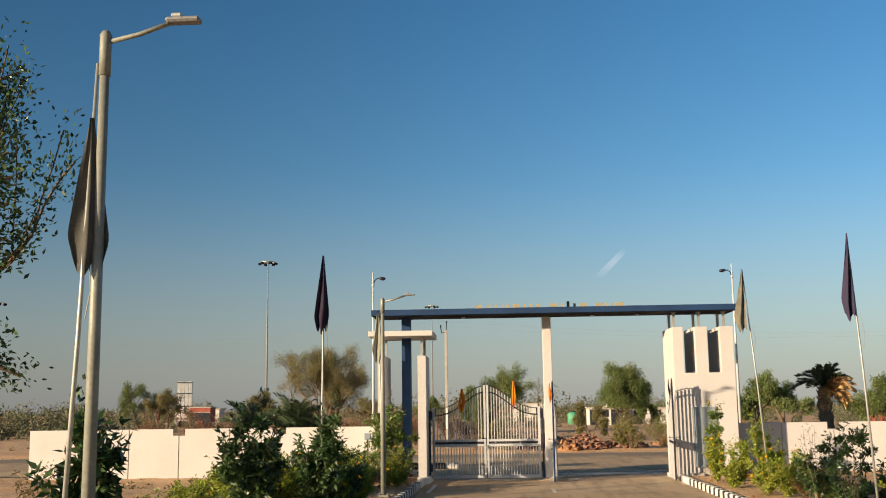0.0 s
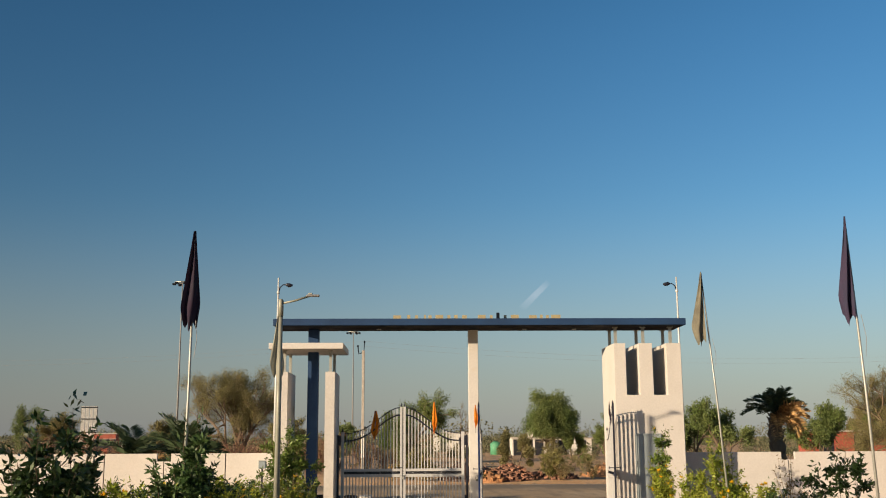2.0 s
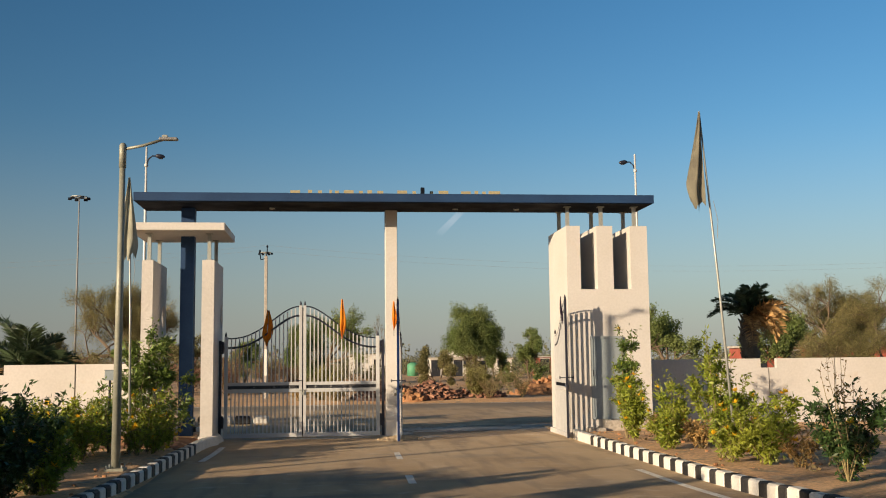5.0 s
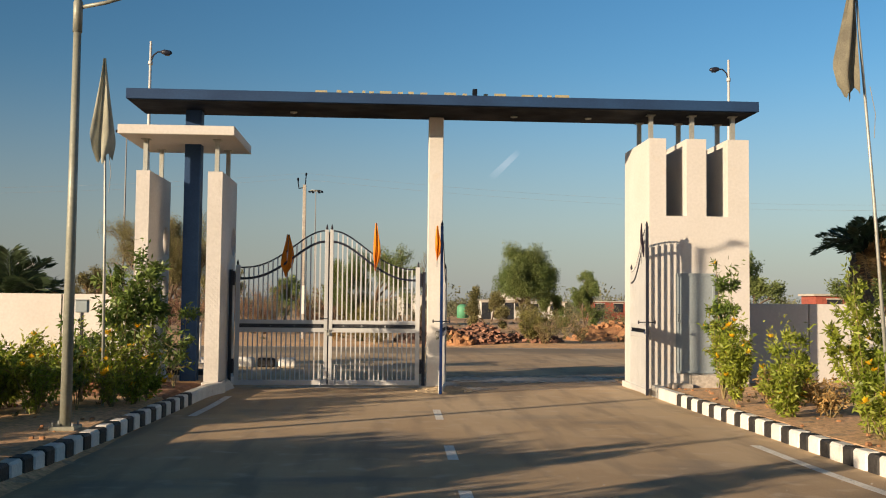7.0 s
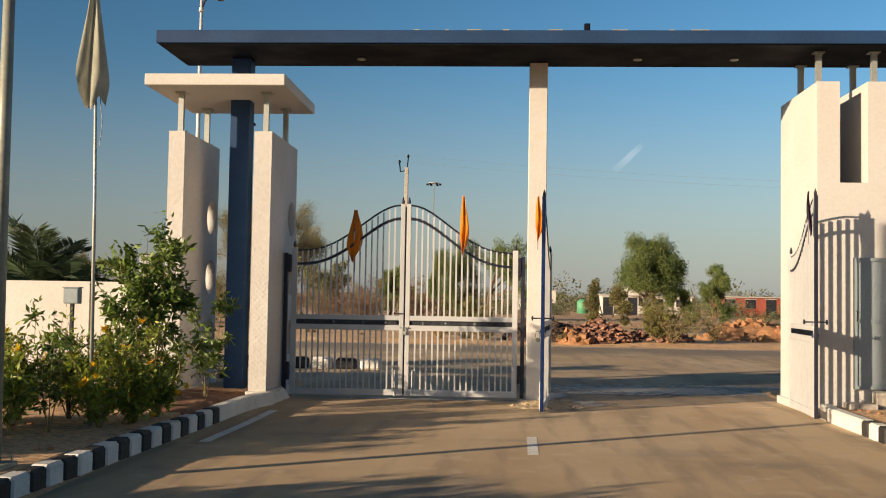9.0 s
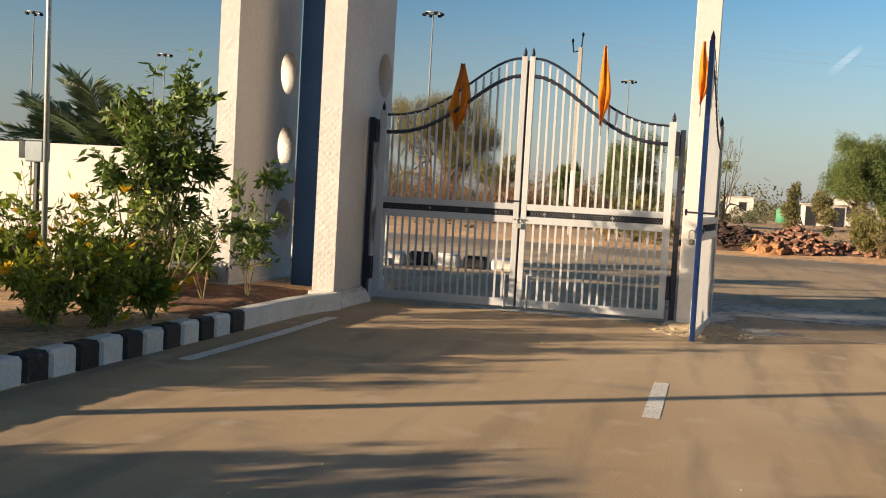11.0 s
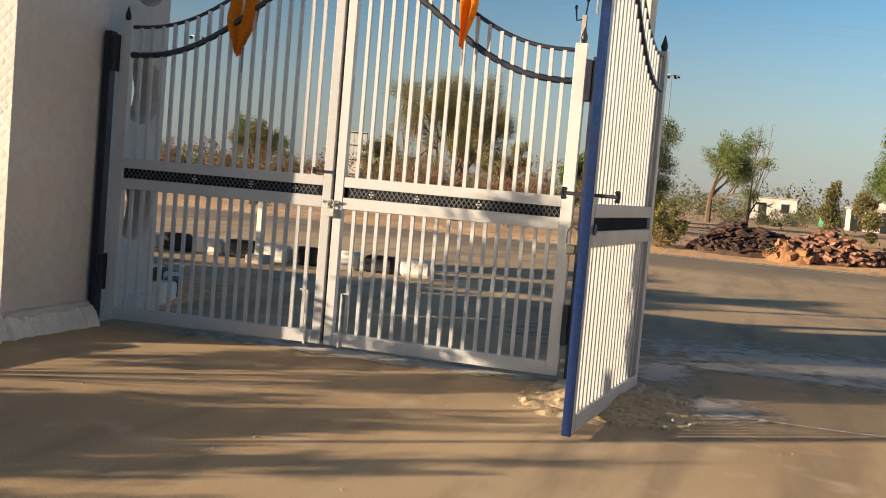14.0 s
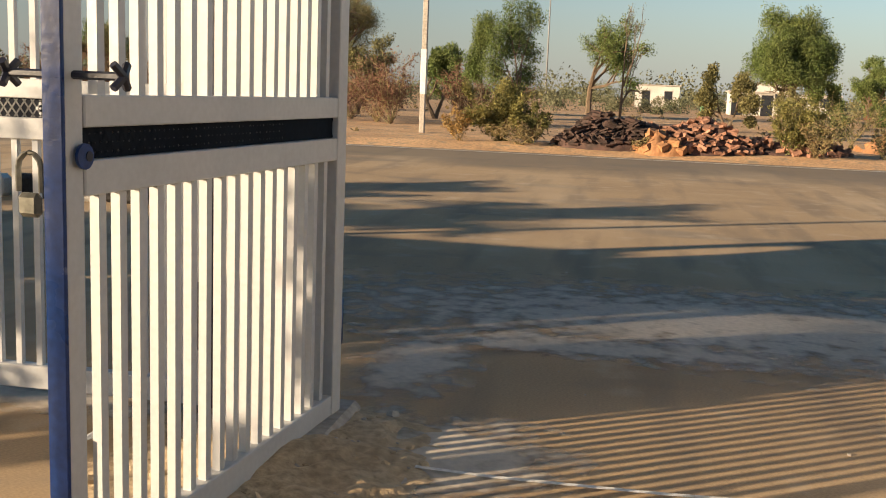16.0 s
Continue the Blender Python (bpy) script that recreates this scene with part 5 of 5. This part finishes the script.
for k, (xx, yy, hh, rad, nn, lf) in enumerate(((-1.7, 19.4, 1.30, 0.85, 7000, "leaf_olive"), (-1.05, 19.2, 0.85, 0.6, 3000, "leaf_olive"), (-2.55, 18.9, 0.8, 0.4, 900, "leaf_straw"), (-1.2, 18.5, 0.5, 0.7, 500, "leaf_dry"),
                                            (4.4, 18.9, 1.2, 0.7, 3200, "leaf_olive"), (4.8, 18.6, 0.8, 0.6, 450, "leaf_dry"), (5.3, 20.5, 1.3, 0.8, 800, "leaf_tree"), (6.3, 19.5, 0.9, 0.6, 500, "leaf_dry"),
                                            (1.4, 18.3, 0.35, 0.35, 200, "leaf_dry"), (7.3, 28, 1.4, 1.0, 900, "leaf_tree"), (6.2, 31, 1.3, 1.0, 800, "leaf_tree"), (9.5, 27, 1.1, 0.9, 700, "leaf_tree"))):
    shrub(xx, yy, hh, rad, nn, lf, "dusty wild bush on the far road verge" if lf in ("leaf_tree", "leaf_olive") else "straw-coloured dry bush on the far road verge", 130 + k, 0.10, 0, 0.05, 9, "bush", group="verge bushes")
for k in range(16):
    xx, yy = -3.2 - 1.25 * k + rr.uniform(-0.4, 0.4), 26 + rr.uniform(0, 5)
    shrub(xx, yy, rr.uniform(1.6, 2.3), rr.uniform(0.9, 1.3), 2000, "twig_red", "bare reddish-brown thorn bush", 160 + k, 0.11, 0, 0.05, 16, "bush", group="thorn bushes")


def scrub(seed, n, x0, x1, y0, y1, hmin, hmax, size, per, rad):
    rng = np.random.default_rng(seed)
    x, y = rng.uniform(x0, x1, n), rng.uniform(y0, y1, n)
    hh = rng.uniform(hmin, hmax, n) * (0.5 + 0.9 * rng.random(n) ** 2)
    i = np.repeat(np.arange(n), per)
    m = len(i)
    a, q = rng.uniform(0, 6.283, m), rng.random(m) ** 0.5
    zf = rng.random(m)
    c = np.stack([x[i] + np.cos(a) * q * rad * hh[i] * (1.1 - 0.5 * zf), y[i] + np.sin(a) * q * rad * hh[i], hh[i] * zf * (1 - 0.3 * q) + 0.05], 1)
    return leaf_arrays(c, rng.normal(size=(m, 3)) + np.array([0, 0, 0.3]), size, rng, 0.6)


v1, f1 = scrub(401, 420, -110, 130, 62, 110, 1.0, 2.4, 0.15, 420, 0.7)
v2, f2 = scrub(402, 900, -330, 360, 130, 330, 2.5, 5.5, 0.45, 260, 0.8)
v3, f3 = scrub(406, 130, -80, -37, 45, 75, 1.8, 3.8, 0.24, 300, 0.6)
far = new("far_scrub", quads("far_scrub", np.concatenate([v1, v2, v3]), np.concatenate([f1, f2 + len(v1), f3 + len(v1) + len(v2)]), M["haze_wood"]))
tagged(far, "belt of dusty scrub and distant trees with haze in their colour", "scrub", kind="stuff")
v1, f1 = scrub(403, 520, -60, 70, 18.6, 60, 0.12, 0.38, 0.12, 26, 0.8)
tagged(new("dry_grass", quads("dry_grass", v1, f1, M["leaf_dry"])), "tufts of dry straw-coloured grass on bare soil", "grass", kind="stuff")
v1, f1 = scrub(404, 260, -16, -4.4, -26, 0.2, 0.08, 0.3, 0.08, 24, 0.8)
v2, f2 = scrub(405, 240, 4.0, 16, -26, 0.2, 0.06, 0.24, 0.07, 22, 0.8)
tagged(new("weeds", quads("weeds", np.concatenate([v1, v2]), np.concatenate([f1, f2 + len(v1)]), M["leaf_dry"])), "sparse dry weeds on the planting beds", "weeds", kind="stuff")

rnd = random.Random(77)
clods = bmesh.new()
for k in range(110):
    x, y, s = rnd.uniform(3.75, 8.5), rnd.uniform(-8.5, -0.9), rnd.uniform(0.010, 0.03)
    z = ground_z(x, y)
    box(clods, x - s, x + s, y - s * 0.8, y + s * 0.8, z - 0.01, z + s, s * 0.35)
for k in range(120):
    x, y, s = rnd.uniform(-9, -4.0), rnd.uniform(-12, -0.9), rnd.uniform(0.010, 0.03)
    z = ground_z(x, y)
    box(clods, x - s, x + s, y - s * 0.8, y + s * 0.8, z - 0.01, z + s, s * 0.35)
tagged(new("soil_clods", mesh_of("soil_clods", clods, M["earth"])), "reddish clods and broken brick crumbs on the soil", "clods", kind="stuff")
# ---- poles, masts, wires ----
def utility_pole(x, y, h, label):
    g = thing("utility_pole", (x, y, ground_z(x, y) - 0.05), label=label, category="utility pole", group="utility poles")
    made("pole", M["concrete"], g, box, -0.062, 0.062, -0.062, 0.062, 0, h, 0.01, label="square concrete pole")
    made("cap_band", M["kerb_white"], g, box, -0.072, 0.072, -0.072, 0.072, 1.0, 2.1, 0.01, label="white painted band")
    made("bracket", M["dark"], g, tube, [(0, 0, h - 0.1), (-0.22, 0, h - 0.15), (-0.26, 0, h + 0.15)], 0.025, 6)
    made("bracket", M["dark"], g, tube, [(0, 0, h - 0.3), (0.05, 0, h + 0.35)], 0.02, 6)
    for dx, dz in ((-0.26, 0.15), (0.05, 0.35)):
        made("insulator", M["dark"], g, tube, [(dx, 0, h + dz), (dx, 0, h + dz + 0.06), (dx, 0, h + dz + 0.12)], [0.03, 0.045, 0.02], 8)
    return g


for xx in (-42.0, -4.02, 35.0):
    utility_pole(xx, 22.03, 6.0, "square concrete utility pole with insulators on the verge")
for k, (dx, z) in enumerate(((-0.26, 6.2), (0.05, 6.42))):
    for x0, x1 in ((-42.0, -4.02), (-4.02, 35.0)):
        made("wire", M["wire"], tagged(new("power_line"), "thin sagging overhead power wire", "power line", "power lines"), tube,
             [(x0 + (x1 - x0) * t + dx, 22.03, z + 0.08 - 0.9 * 4 * t * (1 - t)) for t in np.linspace(0, 1, 17)], 0.0025, 5)


def high_mast(x, y, top, label, r=0.14):
    g = thing("high_mast", (x, y, 0.0), label=label, category="light mast", group="high masts")
    made("mast", M["wire"], g, tube, [(0, 0, 0), (0, 0, top * 0.5), (0, 0, top)], [r, r * 0.75, r * 0.45], 8, label="tall tapered steel mast")
    ring = [(1.0 * math.cos(a), 1.0 * math.sin(a), top) for a in np.linspace(0, 2 * math.pi, 17)]
    made("ring", M["steel"], g, tube, ring, 0.06, 6)
    for k in range(6):
        a = math.pi * k / 3
        made("floodlight", M["dark"], g, box, 1.1 * math.cos(a) - 0.2, 1.1 * math.cos(a) + 0.2, 1.1 * math.sin(a) - 0.2, 1.1 * math.sin(a) + 0.2, top - 0.35, top - 0.06, 0.03)
        made("spoke", M["steel"], g, tube, [(0, 0, top), (math.cos(a), math.sin(a), top)], 0.04, 5)
    return g


high_mast(-32.1, 106.6, 22.2, "tall stadium-style light mast far away", 0.15)
high_mast(-13.05, 162.7, 21.4, "tall stadium-style light mast on the horizon", 0.15)
high_mast(-86.0, 140.0, 21.0, "tall stadium-style light mast on the horizon", 0.15)
high_mast(-96.0, 120.0, 24.0, "tall stadium-style light mast far away", 0.15)

# ---- far houses and hoarding ----
def house(x, y, w, d, h, mat_name, label, openings=2, roof=True, turn=0.0):
    g = thing("house", (x, y, 0.0), turn, label=label, category="house", group="far houses")
    made("wall", M[mat_name], g, box, -w / 2, w / 2, 0, d, 0, h)
    if roof:
        made("roof", M["concrete"], g, box, -w / 2 - 0.15, w / 2 + 0.15, -0.15, d + 0.15, h, h + 0.12)
    for k in range(openings):
        cx = -w / 2 + w * (k + 0.5) / openings
        dr = k % 2 == 0
        win = made("door" if dr else "window", M["dark_glass"], g, box, cx - 0.45, cx + 0.45, -0.03, 0.02, 0.02 if dr else 0.95, min(h - 0.15, 2.0))
        made("frame", M["concrete"], win, box, cx - 0.52, cx + 0.52, -0.05, -0.031, min(h - 0.15, 2.0), min(h - 0.08, 2.08))
    return g


house(10.3, 82, 3.4, 3, 1.9, "house", "low whitewashed house far across the road", 3)
house(15.2, 84, 4.2, 3, 1.8, "house", "low whitewashed house far across the road", 2)
house(21.8, 80, 5.5, 3, 1.9, "red_paint", "low red-painted house far across the road", 3)
house(13.5, 96, 3.0, 3, 2.8, "house", "whitewashed house with a taller front", 2)
house(3.6, 118, 5.0, 3, 2.6, "house", "low pale house on the horizon", 2)
house(28.5, 40, 9.0, 2, 2.2, "red_paint", "long low red brick building beyond the wall", 4)
house(44.0, 62, 8.0, 3, 2.6, "red_paint", "long low red brick building beyond the wall", 4)
house(-38.6, 98, 2.6, 2.5, 2.6, "red_paint", "red-roofed roadside building far beyond the wall", 3)
house(-41.0, 105, 6.0, 3, 2.4, "house", "low pale house on the horizon", 3)
tank = thing("water_tank", (7.25, 87, 0), label="green plastic water tank beside a far house", category="water tank")
made("drum", M["green_paint"], tank, tube, [(0, 0, 0), (0, 0, 1.3), (0, 0, 1.45), (0, 0, 1.55)], [0.6, 0.6, 0.45, 0.25], 16)
made("lid", M["dark"], tank, tube, [(0, 0, 1.55), (0, 0, 1.62)], 0.25, 12)
board = thing("hoarding", (-41.2, 100, 0), 20, label="bare steel hoarding frame with pale vertical sheets", category="hoarding")
for k in range(4):
    made("sheet", M["sign_white"], board, box, -0.9 + 0.46 * k, -0.5 + 0.46 * k, 0, 0.05, 1.0, 6.0)
for z in (1.2, 2.8, 4.4, 5.8):
    made("rail", M["dark"], board, box, -0.95, 0.95, -0.06, -0.005, z, z + 0.1)
for xx in (-0.9, 0.9):
    made("post", M["steel"], board, box, xx - 0.06, xx + 0.06, 0.055, 0.17, 0, 6.0)

# ---- beyond the closed gate ----
for k in range(14):
    s = thing("guard_stone", (-9.2 + 0.47 * k, 5.75 + 0.02 * k, 0.0), rr.uniform(-5, 5), label="painted guard stone lying beside the cross road", category="guard stone", group="guard stones")
    made("stone", M["kerb_white" if k % 2 else "kerb_black"], s, box, -0.2, 0.2, -0.1, 0.1, -0.01, 0.20 + 0.03 * rr.random(), 0.04)
ledge = thing("concrete_ledge", (-5.08, -1.62, 0.10), 92, label="low mud-stained ledge with a pale cap beside shrubs", category="ledge")
made("block", M["red_earth"], ledge, box, -0.72, 0.72, -0.16, 0.16, -0.06, 0.24, 0.03)
made("cap", M["concrete"], ledge, box, -0.74, 0.74, -0.18, 0.18, 0.2405, 0.275, 0.012)
wp = thing("marker_post", (-5.0, 5.5, 0.0), label="slim white roadside marker post", category="post")
made("post", M["kerb_white"], wp, box, -0.04, 0.04, -0.04, 0.04, 0, 1.0, 0.008)
made("foot", M["concrete"], wp, box, -0.12, 0.12, -0.12, 0.12, -0.02, 0.10, 0.01)

meter = thing("meter_box", (-4.88, -3.83, 0.10), label="small grey electric box on a thin dark post", category="meter box")
made("post", M["gate_black"], meter, box, -0.018, 0.018, -0.018, 0.018, -0.05, 1.20, 0.004)
made("case", M["door_grey"], meter, box, -0.08, 0.08, -0.05, 0.05, 1.20, 1.36, 0.01, label="grey sheet steel case")
made("lid", M["door_grey"], meter, box, -0.088, 0.088, -0.058, 0.058, 1.3605, 1.372, 0.004)
# ---- dust and footing crumbs ----
def patch(bm, cx, cy, rx, ry, seed, z=0.005, n=40):
    c = bm.verts.new((cx, cy, z))
    ring = []
    for k in range(n):
        a = 2 * math.pi * k / n
        q = 1 + 0.28 * noise.noise((math.cos(a) * 1.7 + seed, math.sin(a) * 1.7, 0)) + 0.12 * noise.noise((math.cos(a) * 6, math.sin(a) * 6, seed))
        ring.append(bm.verts.new((cx + rx * q * math.cos(a), cy + ry * q * math.sin(a), z)))
    for k in range(n):
        bm.faces.new((c, ring[k], ring[(k + 1) % n]))


dust = thing("dust_patches", label="pale cement dust spread over the asphalt", category="dust", kind="structure")
for cx, cy, rx, ry, sd, zz in ((1.9, 2.6, 3.6, 1.15, 1, 0.006), (0.64, 0.14, 0.50, 0.52, 3, 0.0068), (0.30, 1.20, 0.30, 0.85, 21, 0.0088), (4.4, 3.3, 2.6, 0.8, 5, 0.0055), (-1.6, 0.3, 1.7, 0.22, 12, 0.0048), (1.05, 1.75, 1.4, 0.30, 13, 0.0074)):
    made("dust_film", M["film"], dust, patch, cx, cy, rx, ry, sd, zz)
crumbs = thing("cement_heap", (0.12, -0.06, 0.0), label="crumbled cement and sand around the pillar foot", category="cement heap")


def crumble(bm, rx, ry, h, seed, n=44):
    """Low broken heap: ragged outline, steps and hollows."""
    vs = {}
    for j in range(n + 1):
        for i in range(n + 1):
            u, v = 2 * i / n - 1, 2 * j / n - 1
            d = math.hypot(u, v) * (1 + 0.30 * noise.noise((u * 1.9 + seed, v * 1.9, 3)) + 0.16 * noise.noise((u * 6 + seed, v * 6, 5)))
            step = math.floor(3 * max(0, 1 - d) + 0.8 * noise.noise((u * 3.1, v * 3.1 + seed, 8))) / 3
            z = h * (0.55 * max(0, 1 - d) ** 0.7 + 0.45 * max(0, step)) + 0.22 * h * noise.noise((u * 8, v * 8 + seed, 2)) * min(1, max(0, 1.1 - d) * 3)
            vs[i, j] = bm.verts.new((rx * u, ry * v, z - 0.004 if d < 1 else -0.012))
    for j in range(n):
        for i in range(n):
            bm.faces.new((vs[i, j], vs[i + 1, j], vs[i + 1, j + 1], vs[i, j + 1])).smooth = True


def lump(bm, s, seed):
    bmesh.ops.create_icosphere(bm, subdivisions=1, radius=s)
    for v in bm.verts:
        v.co *= 1 + 0.5 * noise.noise(v.co * (0.9 / s) + Vector((seed, 0, 0)))
        v.co.z *= 0.65


made("core", M["crumb"], crumbs, crumble, 0.58, 0.66, 0.075, 7)
rnd = random.Random(9)
for k in range(120):
    a, q = rnd.uniform(0, 6.28), rnd.uniform(0.12, 0.56)
    s = 0.006 + 0.024 * rnd.random() ** 3
    piece = made("lump", M["crumb" if k % 3 else "concrete"], crumbs, lump, s, k * 1.7)
    piece.location = (q * math.cos(a), q * 1.1 * math.sin(a), 0.035 * max(0, 1 - q / 0.5) + 0.012)
    piece.rotation_euler = (0, 0, rnd.uniform(0, 6))
pebbles = bmesh.new()
for k in range(320):
    x, y, s = rnd.uniform(-3.3, 3.2), rnd.uniform(-11, 8), rnd.uniform(0.0015, 0.005)
    box(pebbles, x - s, x + s, y - s, y + s, rise(y), rise(y) + s * 1.3)
tagged(new("pebbles", mesh_of("pebbles", pebbles, M["concrete"])), "loose pale pebbles scattered on the asphalt", "pebbles", kind="stuff")

# ---- wisp of high cloud ----
def wisp(bm):
    a, b = Vector((245.0, 2480.0, 300.0)), Vector((345.0, 2440.0, 398.0))
    side = Vector((0.69, 0, -0.72)) * 9.0
    bm.faces.new([bm.verts.new(v) for v in (a - side, b - side * 0.7, b + side * 0.7, a + side)])


def wisp_material():
    m = bpy.data.materials.new("thin_cloud")
    m.use_nodes = True
    n, l = m.node_tree.nodes, m.node_tree.links
    tc, ln = n.new("ShaderNodeTexCoord"), n.new("ShaderNodeVectorMath")
    sub, nz = n.new("ShaderNodeVectorMath"), n.new("ShaderNodeTexNoise")
    sub.operation, ln.operation = 'SUBTRACT', 'LENGTH'
    sub.inputs[1].default_value = (0.5, 0.5, 0.5)
    l.new(tc.outputs["Generated"], sub.inputs[0]), l.new(sub.outputs[0], ln.inputs[0])
    nz.inputs["Scale"].default_value = 0.02
    geo = n.new("ShaderNodeNewGeometry")
    l.new(geo.outputs["Position"], nz.inputs["Vector"])
    add = n.new("ShaderNodeMath")
    add.operation = 'MULTIPLY_ADD'
    add.inputs[1].default_value = 0.5
    l.new(nz.outputs[0], add.inputs[0]), l.new(ln.outputs["Value"], add.inputs[2])
    mr = n.new("ShaderNodeMapRange")
    mr.inputs["From Min"].default_value, mr.inputs["From Max"].default_value = 0.2, 0.75
    mr.inputs["To Min"].default_value, mr.inputs["To Max"].default_value = 0.55, 0.0
    l.new(add.outputs[0], mr.inputs["Value"])
    em, tr, mx = n.new("ShaderNodeEmission"), n.new("ShaderNodeBsdfTransparent"), n.new("ShaderNodeMixShader")
    em.inputs["Color"].default_value, em.inputs["Strength"].default_value = (0.36, 0.44, 0.52, 1), 1.0
    l.new(mr.outputs[0], mx.inputs[0]), l.new(tr.outputs[0], mx.inputs[1]), l.new(em.outputs[0], mx.inputs[2])
    l.new(mx.outputs[0], n["Material Output"].inputs["Surface"])
    return m


cloud = made("backdrop_cloud", wisp_material(), None, wisp)
tagged(cloud, "thin white wisp of high cloud", "cloud", kind="structure")

# ---- kerbs ----
def kerb_block(length, material):
    bm = bmesh.new()
    box(bm, -0.075, 0.075, -length / 2 + 0.004, length / 2 - 0.004, -0.06, 0.17, 0.022)
    return mesh_of("kerb_block", bm, material)


kerbs = [thing("kerb", label="black and white painted precast kerb stones", category="kerb", kind="structure") for _ in range(2)]
for side, (kerb, line, y, first, step, count) in enumerate(((kerbs[0], kerb_left, -2.75, 1, 0.252, 150), (kerbs[1], kerb_right, -2.53, 1, 0.252, 150))):
    sgn, ang, wide = (-1, 1)[side], (-1.7, -0.35)[side], (1.04, 1.12)[side]
    block = [kerb_block(step * wide, M["kerb_white"]), kerb_block(step * (2 - wide), M["kerb_black"])]
    end = y
    for k in range(count):
        kind = (k + first) % 2
        size = step * (wide, 2 - wide)[kind]
        yy, end = end - size / 2, end - size
        ob = part("kerb_block", block[kind], None, kerb)
        ob.matrix_basis = pose(line(yy) + sgn * 0.075, yy, rise(yy) + rr.uniform(-0.005, 0.005), rr.uniform(-0.8, 0.8), 0, ang + rr.uniform(-0.6, 0.6))


def curved_kerb(bm, pts, w=0.15, h=0.17):
    rows = []
    for i, (x, y) in enumerate(pts):
        a, b = pts[max(0, i - 1)], pts[min(len(pts) - 1, i + 1)]
        d = Vector((b[0] - a[0], b[1] - a[1], 0)).normalized()
        s = Vector((d.y, -d.x, 0))
        c = Vector((x, y, 0))
        rows.append([bm.verts.new(c + s * o + Vector((0, 0, z + rise(y)))) for o, z in ((-w / 2, -0.05), (-w / 2, h - 0.02), (-w / 2 + 0.02, h), (w / 2 - 0.02, h), (w / 2, h - 0.02), (w / 2, -0.05))])
    for a, b in zip(rows, rows[1:]):
        for k in range(5):
            bm.faces.new((a[k], a[k + 1], b[k + 1], b[k]))
    bm.faces.new(rows[0]), bm.faces.new(rows[-1])


made("kerb_return", M["kerb_white"], kerbs[0], curved_kerb, [(kerb_left(-2.75) - 0.075, -2.75), (-3.68, -2.2), (-3.66, -1.6), (-3.60, -1.15), (-3.52, -0.86)])
made("kerb_return", M["kerb_white"], kerbs[1], curved_kerb, [(kerb_right(-2.53) + 0.075, -2.53), (3.525, -1.8), (3.54, -1.3), (3.60, -0.84)])
block = [kerb_block(0.36, M["kerb_white"]), kerb_block(0.36, M["kerb_black"])]
outer = [(-3.78, 1.25), (-3.85, 1.6), (-4.0, 1.93), (-4.22, 2.23), (-4.5, 2.48), (-4.82, 2.66), (-5.17, 2.78), (-5.53, 2.84), (-5.89, 2.86), (-6.26, 2.87), (-6.62, 2.87), (-6.99, 2.87), (-7.35, 2.87), (-7.7, 2.87)]
for k, ((x0, y0), (x1, y1)) in enumerate(zip(outer, outer[1:])):
    ob = part("kerb_block", block[k % 2], None, kerbs[0])
    ob.matrix_basis = pose((x0 + x1) / 2, (y0 + y1) / 2, 0, 0, 0, math.degrees(math.atan2(y1 - y0, x1 - x0)) - 90)
